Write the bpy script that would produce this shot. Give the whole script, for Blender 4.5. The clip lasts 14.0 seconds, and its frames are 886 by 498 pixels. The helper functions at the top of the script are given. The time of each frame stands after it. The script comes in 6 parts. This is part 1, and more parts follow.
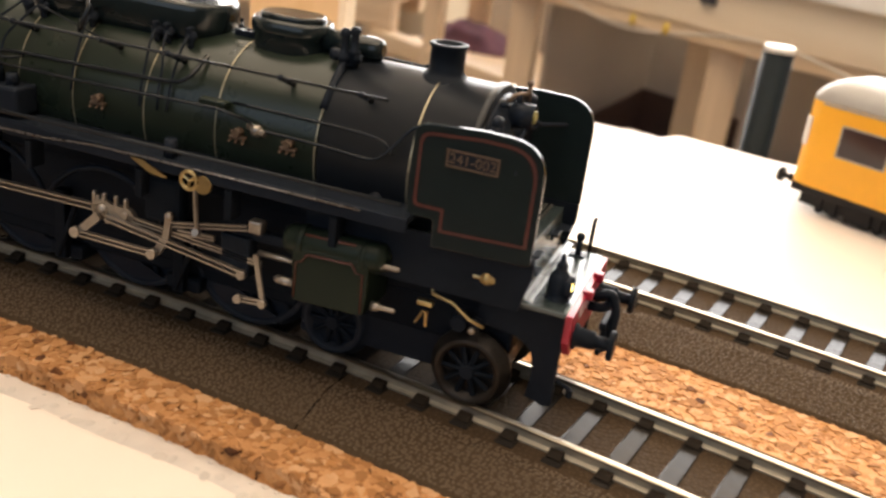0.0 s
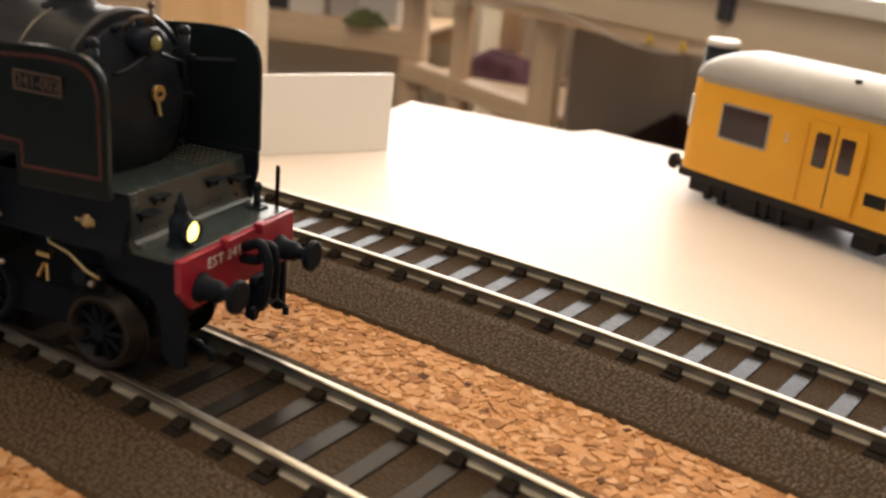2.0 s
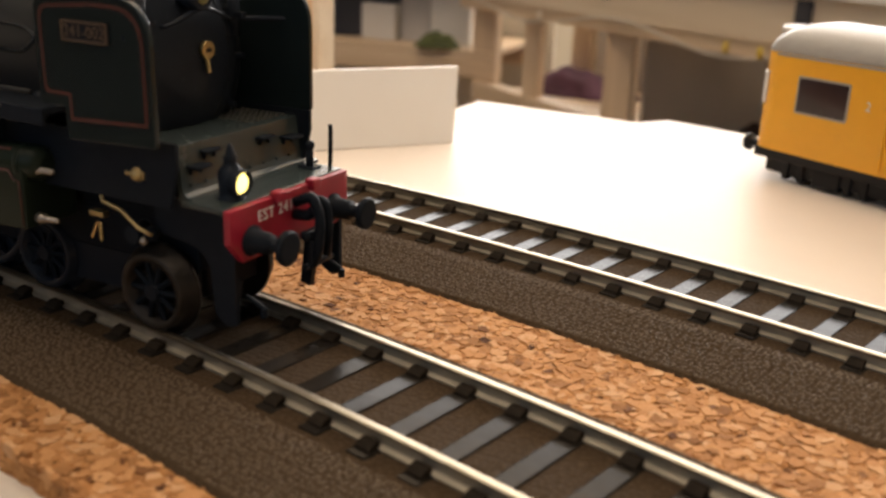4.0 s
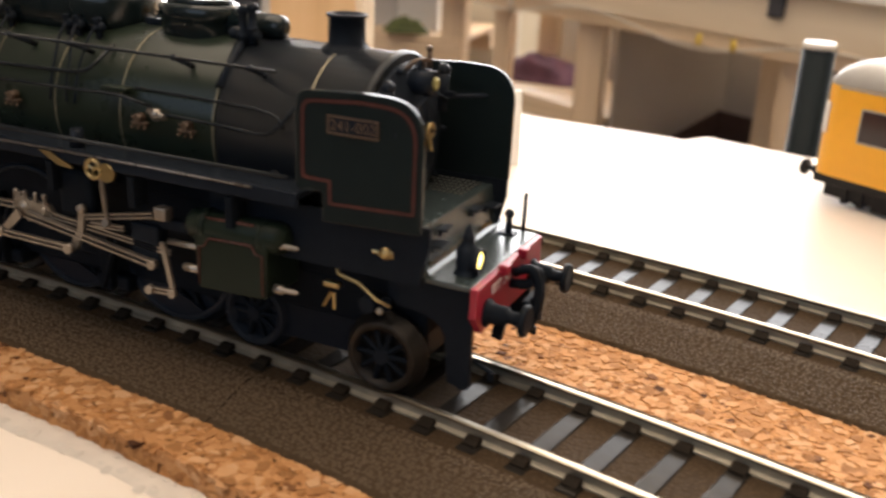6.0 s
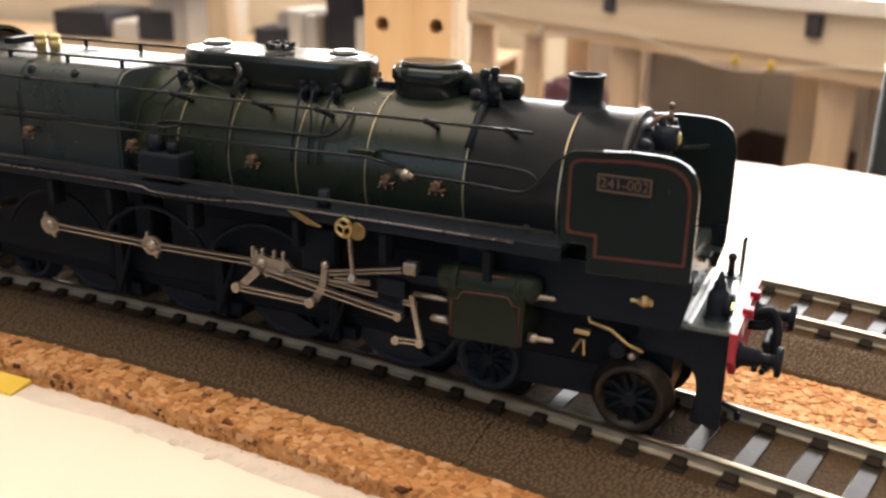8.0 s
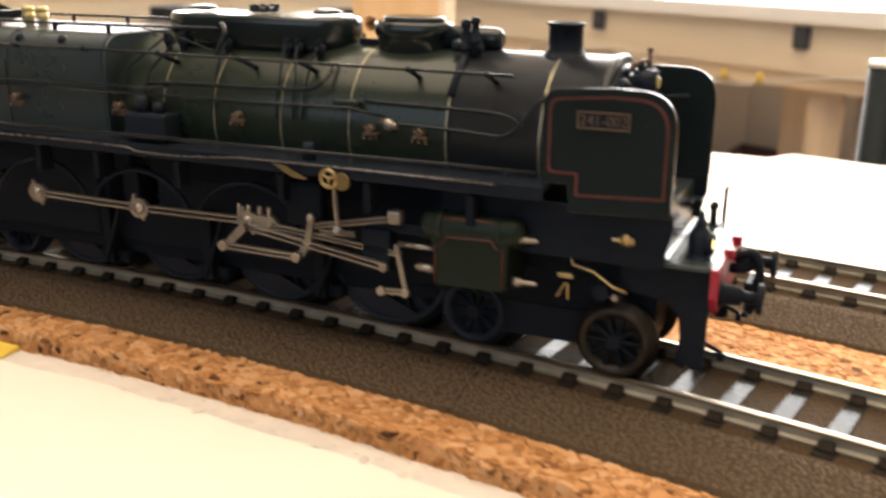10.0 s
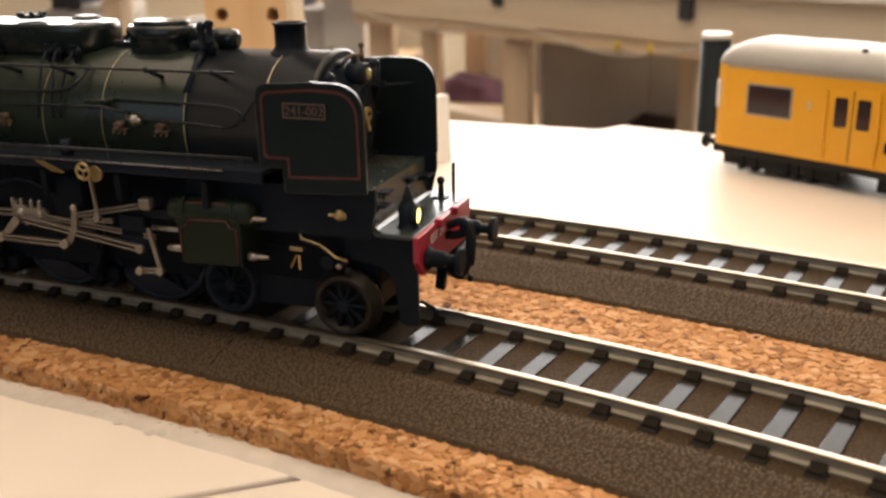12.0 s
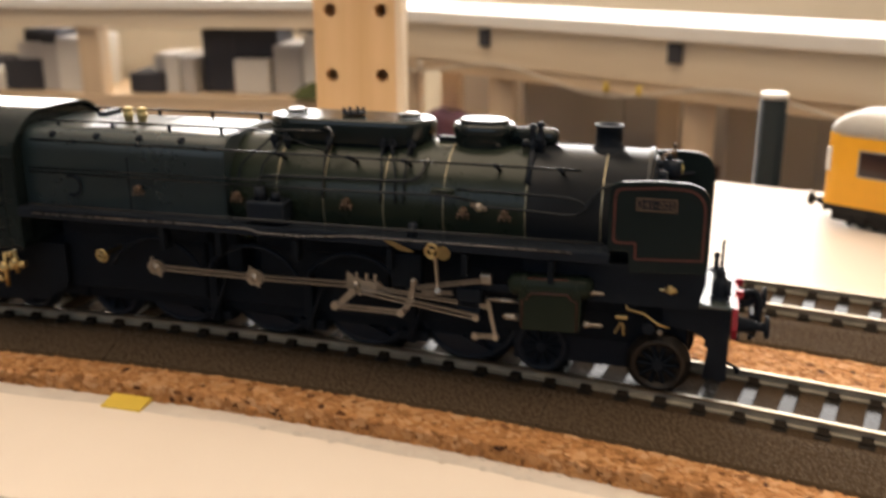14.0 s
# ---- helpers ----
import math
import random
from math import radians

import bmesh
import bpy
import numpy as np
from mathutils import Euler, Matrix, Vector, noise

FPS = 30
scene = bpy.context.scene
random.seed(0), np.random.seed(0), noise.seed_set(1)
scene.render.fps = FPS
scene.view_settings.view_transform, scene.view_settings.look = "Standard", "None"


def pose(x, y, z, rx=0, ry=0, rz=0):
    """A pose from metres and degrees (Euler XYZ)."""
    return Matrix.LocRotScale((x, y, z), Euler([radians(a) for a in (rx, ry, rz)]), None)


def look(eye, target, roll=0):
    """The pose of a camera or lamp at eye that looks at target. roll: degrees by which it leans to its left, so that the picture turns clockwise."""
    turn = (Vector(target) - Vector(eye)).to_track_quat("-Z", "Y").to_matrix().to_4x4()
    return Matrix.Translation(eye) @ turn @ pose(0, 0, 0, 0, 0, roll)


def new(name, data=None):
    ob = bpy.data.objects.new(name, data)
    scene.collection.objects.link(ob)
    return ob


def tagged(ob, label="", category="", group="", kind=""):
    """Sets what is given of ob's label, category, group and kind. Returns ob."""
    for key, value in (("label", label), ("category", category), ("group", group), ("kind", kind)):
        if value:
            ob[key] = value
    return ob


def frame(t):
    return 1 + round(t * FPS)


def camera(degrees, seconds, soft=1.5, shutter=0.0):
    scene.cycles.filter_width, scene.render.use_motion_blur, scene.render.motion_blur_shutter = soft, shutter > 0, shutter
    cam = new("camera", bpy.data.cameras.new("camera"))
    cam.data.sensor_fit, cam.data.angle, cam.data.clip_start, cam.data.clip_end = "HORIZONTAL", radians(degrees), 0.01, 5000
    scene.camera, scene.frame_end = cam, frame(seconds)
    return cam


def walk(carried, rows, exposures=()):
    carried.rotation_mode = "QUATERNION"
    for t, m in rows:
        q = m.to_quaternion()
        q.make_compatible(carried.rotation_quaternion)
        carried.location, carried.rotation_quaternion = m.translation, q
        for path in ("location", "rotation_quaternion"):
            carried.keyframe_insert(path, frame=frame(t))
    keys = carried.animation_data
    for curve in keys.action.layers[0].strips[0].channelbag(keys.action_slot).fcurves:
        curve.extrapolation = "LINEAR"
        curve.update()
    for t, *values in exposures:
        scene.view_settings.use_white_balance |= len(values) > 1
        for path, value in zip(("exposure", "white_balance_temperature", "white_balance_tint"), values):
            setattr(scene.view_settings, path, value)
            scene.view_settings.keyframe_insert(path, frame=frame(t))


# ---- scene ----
cam = camera(49.5, 14.0, soft=2.5, shutter=0.35)
cam.data.dof.use_dof, cam.data.dof.focus_distance, cam.data.dof.aperture_fstop = True, 0.16, 30.0
# seconds, eye in metres, then yaw, pitch and roll in degrees
ROWS = [
    (0.0, 0.01883, -0.13522, 0.07538, 17.38, -22.16, 7.58),
    (0.5, 0.02782, -0.14134, 0.07810, 17.82, -20.94, 5.51),
    (1.0, 0.02676, -0.13809, 0.07424, 17.78, -20.17, 4.53),
    (1.5, 0.03928, -0.12852, 0.07161, 18.93, -19.84, 4.47),
    (2.0, 0.07134, -0.10235, 0.06336, 22.21, -20.26, 5.20),
    (2.5, 0.06838, -0.09956, 0.05867, 22.71, -19.74, 4.60),
    (2.7, 0.07261, -0.10108, 0.05825, 23.98, -20.32, 4.30),
    (4.8, 0.07470, -0.09900, 0.04930, 28.17, -18.50, 2.10),
    (5.0, 0.07486, -0.09892, 0.04903, 28.57, -19.77, 2.00),
    (5.5, 0.06046, -0.11052, 0.06193, 24.63, -21.09, 2.28),
    (6.0, 0.04310, -0.12164, 0.06648, 23.72, -20.21, 3.02),
    (6.5, 0.03363, -0.13017, 0.06797, 24.40, -19.28, 2.35),
    (7.0, 0.02853, -0.13545, 0.07052, 24.97, -19.28, 1.63),
    (7.5, 0.01762, -0.14012, 0.07129, 24.83, -18.93, 1.33),
    (9.8, 0.01145, -0.14142, 0.06939, 24.08, -18.68, 0.28),
    (10.0, 0.01804, -0.14424, 0.06034, 24.27, -17.23, 0.40),
    (10.5, 0.02777, -0.14302, 0.05681, 23.86, -18.59, -0.61),
    (11.0, 0.03954, -0.14609, 0.05170, 22.56, -17.36, -0.72),
    (11.5, 0.05253, -0.14782, 0.05317, 21.25, -17.16, -1.15),
    (12.0, 0.05494, -0.14776, 0.06489, 20.43, -18.53, -1.18),
    (12.5, 0.03119, -0.14162, 0.07186, 20.15, -19.00, -0.19),
    (13.0, 0.00096, -0.15835, 0.06210, 18.64, -18.79, -1.14),
    (13.5, 0.00911, -0.18982, 0.06880, 17.00, -17.68, -1.50),
    (14.0, -0.00487, -0.19220, 0.08227, 16.28, -16.99, -0.20),
]
# seconds, stops, kelvin, tint
EXPOSURES = [(0.0, 0.13, 6550, 14), (1.0, 0.0, 6550, 14), (1.5, -0.07, 6550, 14), (2.0, -0.55, 6650, 14), (2.5, -0.86, 6750, 14), (2.7, -0.86, 6750, 14), (4.8, -0.5, 6500, 14), (5.1, -0.47, 6450, 14), (5.5, -0.32, 6300, 14), (6.0, -0.15, 6300, 14), (6.5, -0.02, 6350, 14), (7.5, 0.2, 6350, 14), (10.0, 0.36, 6500, 12), (10.5, 0.14, 6550, 11), (11.0, -0.15, 6650, 12), (11.5, -0.33, 6750, 14), (12.5, -0.22, 6650, 14), (13.0, -0.04, 6900, 14), (13.5, -0.3, 6800, 14), (14.0, -0.28, 6700, 14)]
walk(cam, [(t, pose(x, y, z, 0, 0, yaw) @ pose(0, 0, 0, 90 + pitch) @ pose(0, 0, 0, 0, 0, roll)) for t, x, y, z, yaw, pitch, roll in ROWS], EXPOSURES)

# ---- light: a window in the far wall, sky outside, plain room, added fill lights ----
world = bpy.data.worlds.new("world")
scene.world = world
world.use_nodes = True
wn = world.node_tree.nodes
sky = wn.new("ShaderNodeTexSky")
sky.sky_type, sky.sun_disc, sky.sun_elevation, sky.sun_rotation = "NISHITA", False, radians(38), radians(20)
world.node_tree.links.new(sky.outputs[0], wn["Background"].inputs[0])
wn["Background"].inputs[1].default_value = 0.1


def lamp(name, place, target, size, size_y, watts, colour):
    data = bpy.data.lights.new(name, "AREA")
    data.shape, data.size, data.size_y, data.energy, data.color = "RECTANGLE", size, size_y, watts, colour
    ob = new(name, data)
    ob.matrix_world = look(place, target)
    return ob


lamp("window_daylight", (-0.36, 2.42, 0.9), (-0.3, 0.0, 0.5), 2.56, 1.2, 92.0, (1.0, 0.96, 0.88))
# added, unseen: whitens reflections on the sand box and firebox tops
lamp("low_reflection_fill", (-2.3, 2.42, 0.44), (-1.5, 0.0, 0.2), 0.85, 0.36, 10.0, (1.0, 0.95, 0.88))
lamp("near_window_daylight", (-0.3, -2.0, 0.95), (-0.2, 0.0, 0.1), 2.4, 1.3, 8.0, (0.78, 0.90, 1.0))
# two added fills from above, brighten the board and the far shelf
lamp("overhead_fill", (0.0, -0.15, 1.66), (0.0, -0.15, 0.0), 2.2, 1.7, 38.0, (1.0, 0.82, 0.60))
lamp("far_overhead_fill", (-0.5, 1.95, 1.66), (-0.4, 0.9, 0.2), 2.0, 0.5, 40.0, (1.0, 0.76, 0.48))
scene.view_settings.exposure = 0.0

# ---- materials ----
def material(name, colour, rough=0.5, metal=0.0, grain=0.0, scale=200.0, bump=0.0, bump_scale=None, second=None, coat=0.0, spec=0.5, wear=0.1):
    m = bpy.data.materials.new(name)
    m.use_nodes = True
    n, l = m.node_tree.nodes, m.node_tree.links
    b = n["Principled BSDF"]
    b.inputs["Base Color"].default_value = (*colour, 1)
    b.inputs["Roughness"].default_value, b.inputs["Metallic"].default_value = rough, metal
    b.inputs["Coat Weight"].default_value, b.inputs["Specular IOR Level"].default_value = coat, spec
    co = n.new("ShaderNodeTexCoord")
    if grain or second:
        fine, wide = n.new("ShaderNodeTexNoise"), n.new("ShaderNodeTexNoise")
        fine.inputs["Scale"].default_value, fine.inputs["Detail"].default_value = scale, 6
        wide.inputs["Scale"].default_value, wide.inputs["Detail"].default_value = scale / 9, 4
        mid = n.new("ShaderNodeMath")
        mid.operation = "ADD"
        l.new(co.outputs["Object"], fine.inputs["Vector"]), l.new(co.outputs["Object"], wide.inputs["Vector"])
        l.new(fine.outputs[0], mid.inputs[0]), l.new(wide.outputs[0], mid.inputs[1])
        ramp = n.new("ShaderNodeValToRGB")
        dark = second or tuple(c * (1 - grain) for c in colour)
        ramp.color_ramp.elements[0].color, ramp.color_ramp.elements[1].color = (*dark, 1), (*colour, 1)
        ramp.color_ramp.elements[0].position, ramp.color_ramp.elements[1].position = 0.35, 0.68
        half = n.new("ShaderNodeMath")
        half.operation, half.inputs[1].default_value = "MULTIPLY", 0.5
        l.new(mid.outputs[0], half.inputs[0]), l.new(half.outputs[0], ramp.inputs[0])
        l.new(ramp.outputs[0], b.inputs["Base Color"])
        rr = n.new("ShaderNodeMapRange")
        rr.inputs["To Min"].default_value, rr.inputs["To Max"].default_value = max(rough - wear, 0.02), min(rough + wear, 1)
        l.new(half.outputs[0], rr.inputs["Value"]), l.new(rr.outputs[0], b.inputs["Roughness"])
    if bump:
        tex, bp = n.new("ShaderNodeTexNoise"), n.new("ShaderNodeBump")
        tex.inputs["Scale"].default_value, tex.inputs["Detail"].default_value = bump_scale or scale, 4
        bp.inputs["Strength"].default_value, bp.inputs["Distance"].default_value = bump, 0.0004
        l.new(co.outputs["Object"], tex.inputs["Vector"]), l.new(tex.outputs[0], bp.inputs["Height"]), l.new(bp.outputs[0], b.inputs["Normal"])
    return m


def wood(name, light, dark, axis="Z", scale=14.0, rough=0.5):
    m = material(name, light, rough)
    n, l = m.node_tree.nodes, m.node_tree.links
    co, mp, noise_t, ramp = (n.new(k) for k in ("ShaderNodeTexCoord", "ShaderNodeMapping", "ShaderNodeTexNoise", "ShaderNodeValToRGB"))
    stretch = {"X": (0.06, 1, 1), "Y": (1, 0.06, 1), "Z": (1, 1, 0.06)}[axis]
    mp.inputs["Scale"].default_value = stretch
    noise_t.inputs["Scale"].default_value, noise_t.inputs["Detail"].default_value, noise_t.inputs["Distortion"].default_value = scale * 6, 8, 0.6
    l.new(co.outputs["Object"], mp.inputs[0]), l.new(mp.outputs[0], noise_t.inputs["Vector"])
    ramp.color_ramp.elements[0].color, ramp.color_ramp.elements[1].color = (*dark, 1), (*light, 1)
    ramp.color_ramp.elements[0].position, ramp.color_ramp.elements[1].position = 0.32, 0.62
    l.new(noise_t.outputs[0], ramp.inputs[0]), l.new(ramp.outputs[0], n["Principled BSDF"].inputs["Base Color"])
    return m


def cork_material():
    """Pressed cork: tan angular chips, a few dark ones, with short open seams, their shade put into the colour."""
    m = material("cork", (0.5, 0.25, 0.1), 0.85, spec=0.2)
    n, l = m.node_tree.nodes, m.node_tree.links
    b = n["Principled BSDF"]

    def node(kind, **put):
        k = n.new("ShaderNode" + kind)
        for name, value in put.items():
            k.inputs[name.replace("_", " ")].default_value = value
        return k

    def span(source, lo, hi):
        k = node("MapRange", From_Min=lo, From_Max=hi)
        l.new(source, k.inputs["Value"])
        return k.outputs[0]

    def calc(op, *sources):
        k = n.new("ShaderNodeMath")
        k.operation = op
        for s, sock in zip(sources, k.inputs):
            if isinstance(s, (int, float)):
                sock.default_value = s
            else:
                l.new(s, sock)
        return k.outputs[0]

    co, warp, add = node("TexCoord"), node("TexNoise", Scale=700, Detail=3), n.new("ShaderNodeVectorMath")
    add.operation = "MULTIPLY_ADD"
    add.inputs[1].default_value = (0.0014, 0.0014, 0.0014)
    l.new(co.outputs["Object"], warp.inputs["Vector"]), l.new(warp.outputs["Color"], add.inputs[0]), l.new(co.outputs["Object"], add.inputs[2])
    chip, edge, small, small_edge = (node("TexVoronoi", Scale=s) for s in (520, 520, 1000, 1000))
    edge.feature = small_edge.feature = "DISTANCE_TO_EDGE"
    for v in (chip, edge, small, small_edge):
        l.new(add.outputs[0], v.inputs["Vector"])
    grey, grey2 = n.new("ShaderNodeSeparateColor"), n.new("ShaderNodeSeparateColor")
    l.new(chip.outputs["Color"], grey.inputs[0]), l.new(small.outputs["Color"], grey2.inputs[0])
    tone = calc("ADD", calc("MULTIPLY", grey.outputs[0], 0.65), calc("MULTIPLY", grey2.outputs[0], 0.35))
    # darker than the loose chips, so the gaps between them look shaded
    tint = n.new("ShaderNodeValToRGB")
    tint.color_ramp.elements[0].color, tint.color_ramp.elements[1].color = (0.26, 0.105, 0.036, 1), (0.56, 0.29, 0.12, 1)
    tint.color_ramp.elements.new(0.16).color = (0.32, 0.14, 0.05, 1)
    tint.color_ramp.elements.new(0.3).color = (0.40, 0.18, 0.062, 1)
    tint.color_ramp.elements.new(0.6).color = (0.48, 0.23, 0.084, 1)
    l.new(tone, tint.inputs[0])
    # only some of the seams are open; dark colour draws their shadow
    mask, mask2 = node("TexNoise", Scale=520, Detail=2), node("TexNoise", Scale=800, Detail=2)
    l.new(co.outputs["Object"], mask.inputs["Vector"]), l.new(co.outputs["Object"], mask2.inputs["Vector"])
    seam = calc("MULTIPLY", calc("SUBTRACT", 1.0, span(edge.outputs["Distance"], 0.01, 0.075)), span(mask.outputs[0], 0.57, 0.66))
    seam2 = calc("MULTIPLY", calc("SUBTRACT", 1.0, span(small_edge.outputs["Distance"], 0.02, 0.11)), span(mask2.outputs[0], 0.6, 0.67))
    hole = calc("MAXIMUM", seam, seam2)
    mix = n.new("ShaderNodeMix")
    mix.data_type = "RGBA"
    mix.inputs["B"].default_value = (0.05, 0.018, 0.008, 1)
    l.new(hole, mix.inputs["Factor"]), l.new(tint.outputs[0], mix.inputs["A"]), l.new(mix.outputs["Result"], b.inputs["Base Color"])
    soft = calc("MULTIPLY", span(edge.outputs["Distance"], 0.0, 0.2), 0.5)
    high = calc("ADD", calc("ADD", calc("MULTIPLY", grey.outputs[1], 0.5), soft), calc("MULTIPLY", hole, -0.9))
    bp = node("Bump", Strength=0.9, Distance=0.0006)
    l.new(high, bp.inputs["Height"]), l.new(bp.outputs[0], b.inputs["Normal"])
    return m


def chip_material():
    """Single cork chips, each with its own tan."""
    m = material("cork_chip", (0.5, 0.25, 0.1), 0.8, spec=0.2, bump=0.5, bump_scale=1500)
    n, l = m.node_tree.nodes, m.node_tree.links
    geo, tint, speck, mix = n.new("ShaderNodeNewGeometry"), n.new("ShaderNodeValToRGB"), n.new("ShaderNodeTexNoise"), n.new("ShaderNodeMix")
    # darkest few: bark grains that also stand in for shaded holes
    tint.color_ramp.elements[0].color, tint.color_ramp.elements[1].color = (0.09, 0.035, 0.014, 1), (0.78, 0.46, 0.24, 1)
    tint.color_ramp.elements.new(0.012).color = (0.16, 0.06, 0.022, 1)
    tint.color_ramp.elements.new(0.045).color = (0.40, 0.185, 0.068, 1)
    tint.color_ramp.elements.new(0.3).color = (0.56, 0.265, 0.10, 1)
    tint.color_ramp.elements.new(0.65).color = (0.72, 0.37, 0.155, 1)
    l.new(geo.outputs["Random Per Island"], tint.inputs[0])
    speck.inputs["Scale"].default_value, speck.inputs["Detail"].default_value = 1300, 5
    mix.data_type, mix.blend_type = "RGBA", "MULTIPLY"
    mix.inputs["Factor"].default_value = 0.55
    l.new(tint.outputs[0], mix.inputs["A"]), l.new(speck.outputs[0], mix.inputs["B"])
    l.new(mix.outputs["Result"], n["Principled BSDF"].inputs["Base Color"])
    return m


def foam_material(name, low_tone, high_tone, gap_shade):
    """Dark brown rubbery bedding with a grain of small round beads, lit tops and shaded gaps in colour."""
    m = material(name, low_tone, 0.72, spec=0.03)
    n, l = m.node_tree.nodes, m.node_tree.links
    b = n["Principled BSDF"]
    co, v, w, bp, ramp, square, low = (n.new(k) for k in ("ShaderNodeTexCoord", "ShaderNodeTexVoronoi", "ShaderNodeTexNoise", "ShaderNodeBump", "ShaderNodeValToRGB", "ShaderNodeMath", "ShaderNodeMapRange"))
    v.inputs["Scale"].default_value, v.inputs["Randomness"].default_value = 1050, 0.7
    v.voronoi_dimensions = "2D"
    w.inputs["Scale"].default_value, w.inputs["Detail"].default_value = 150, 6
    l.new(co.outputs["Object"], v.inputs["Vector"]), l.new(co.outputs["Object"], w.inputs["Vector"])
    square.operation, square.inputs[1].default_value = "POWER", 1.6
    l.new(v.outputs["Distance"], square.inputs[0])
    bp.inputs["Strength"].default_value, bp.inputs["Distance"].default_value = 1.0, 0.00022
    bp.invert = True
    l.new(square.outputs[0], bp.inputs["Height"]), l.new(bp.outputs[0], b.inputs["Normal"])
    ramp.color_ramp.elements[0].color, ramp.color_ramp.elements[1].color = (*low_tone, 1), (*high_tone, 1)
    ramp.color_ramp.elements[0].position, ramp.color_ramp.elements[1].position = 0.3, 0.7
    l.new(w.outputs[0], ramp.inputs[0])
    # light falling on the beads is put into colour: pale tops, dark gaps
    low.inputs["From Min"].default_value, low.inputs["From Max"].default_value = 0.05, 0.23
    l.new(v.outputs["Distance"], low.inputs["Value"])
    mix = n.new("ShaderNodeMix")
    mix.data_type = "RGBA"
    mix.inputs["B"].default_value = (*gap_shade, 1)
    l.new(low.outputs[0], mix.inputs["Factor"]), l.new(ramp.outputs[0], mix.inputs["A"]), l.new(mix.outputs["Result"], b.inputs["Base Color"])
    return m


BLACK = material("satin_black_paint", (0.0155, 0.0196, 0.0270), 0.26, grain=0.15, scale=900, spec=0.08, wear=0.04)
IRON = material("matt_black_plastic", (0.0125, 0.0160, 0.0220), 0.4, grain=0.2, scale=700, spec=0.05, wear=0.05)
# frame black, darkened for the shade among wheels and frames
DEEP = material("shade_dark_frame_black", (0.0092, 0.0120, 0.0165), 0.6, grain=0.3, scale=500, spec=0.04)
GUN = material("dark_metal_pipe", (0.010, 0.0130, 0.0165), 0.2, 0.0, grain=0.3, scale=900, spec=0.25, wear=0.06)
# bright metal that draws the highlight line along the running board edge
PIPE = material("highlight_line_metal", (0.20, 0.19, 0.18), 0.28, 0.9, grain=0.4, scale=900)
GREEN = material("dark_green_paint", (0.0105, 0.0165, 0.0175), 0.17, grain=0.12, scale=500, spec=0.4, wear=0.03)
TEAL = material("teal_green_paint", (0.017, 0.030, 0.034), 0.28, grain=0.12, scale=500, spec=0.8, wear=0.03)
OLIVE = material("olive_boiler_paint", (0.0160, 0.0232, 0.0150), 0.28, grain=0.12, scale=400, spec=0.34, wear=0.05)
SMOKE = material("graphite_smokebox_paint", (0.0115, 0.0140, 0.0175), 0.36, grain=0.2, scale=900, spec=0.3, wear=0.06)
# darker, duller copy of the boiler olive, holds down glare on the cylinders
OLIVE_DIM = material("dimmed_cylinder_olive", (0.012, 0.0185, 0.0125), 0.36, grain=0.15, scale=500, spec=0.14, wear=0.05)
DECK = material("grey_green_deck_paint", (0.036, 0.049, 0.050), 0.26, grain=0.15, scale=700, spec=0.7, wear=0.05)
RED = material("red_beam_paint", (0.38, 0.015, 0.04), 0.38, grain=0.3, scale=600)
LINE = material("red_lining", (0.092, 0.022, 0.015), 0.4, grain=0.4, scale=900)
BRASS = material("brass", (0.50, 0.38, 0.18), 0.36, 1.0, grain=0.3, scale=900)
BAND = material("gilt_band", (0.42, 0.37, 0.25), 0.4, 0.6, grain=0.35, scale=900)
CREAMB = material("brass_safety_valve", (0.75, 0.60, 0.28), 0.4, 0.7, grain=0.3, scale=900)
STEEL = material("nickel_plated_rod", (0.37, 0.325, 0.275), 0.34, 0.8, grain=0.35, scale=900)
WHITE_P = material("white_lettering", (0.75, 0.72, 0.70), 0.5, grain=0.15, scale=900)
GOLD_P = material("gilt_lettering", (0.13, 0.085, 0.055), 0.45, 0.3, grain=0.2, scale=900)
TYRE = material("blackened_tyre", (0.035, 0.03, 0.026), 0.38, 0.6, grain=0.4, scale=700, spec=0.2)
RAIL = material("nickel_silver_rail", (0.40, 0.36, 0.285), 0.34, 1.0, grain=0.25, scale=500)
RAILW = material("tarnished_rail_web", (0.58, 0.53, 0.43), 0.48, 0.85, grain=0.35, scale=400)
SLEEPER = material("grey_plastic_sleeper", (0.022, 0.0185, 0.0155), 0.18, spec=0.055, grain=0.4, scale=450, bump=0.1, bump_scale=650, wear=0.06)
CHAIR = material("dark_plastic_chair", (0.021, 0.0158, 0.0112), 0.65, spec=0.06, grain=0.3, scale=600)
# FOAM is darker than BEAD, so gaps between beads look shaded
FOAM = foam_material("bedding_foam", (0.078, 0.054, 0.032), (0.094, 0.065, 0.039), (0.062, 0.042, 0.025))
# browns for the flat top faces of the bedding
FOAM_TOP = foam_material("bedding_foam_top", (0.078, 0.053, 0.032), (0.108, 0.073, 0.044), (0.048, 0.032, 0.019))
BEAD = material("foam_bead", (0.096, 0.066, 0.040), 0.45, second=(0.080, 0.054, 0.032), scale=1200, spec=0.25)
CORK, CHIP = cork_material(), chip_material()
BOARD = material("cream_melamine_board", (0.80, 0.712, 0.622), 0.42, grain=0.05, scale=60, second=(0.77, 0.68, 0.59), spec=0.1)
WHITEB = material("white_panel", (0.88, 0.85, 0.80), 0.4, grain=0.05, scale=40)
EDGE = wood("plywood_edge", (0.42, 0.31, 0.21), (0.27, 0.19, 0.12), "X", 30)
PINE = wood("pine", (0.74, 0.51, 0.28), (0.60, 0.38, 0.18), "Z", 9)
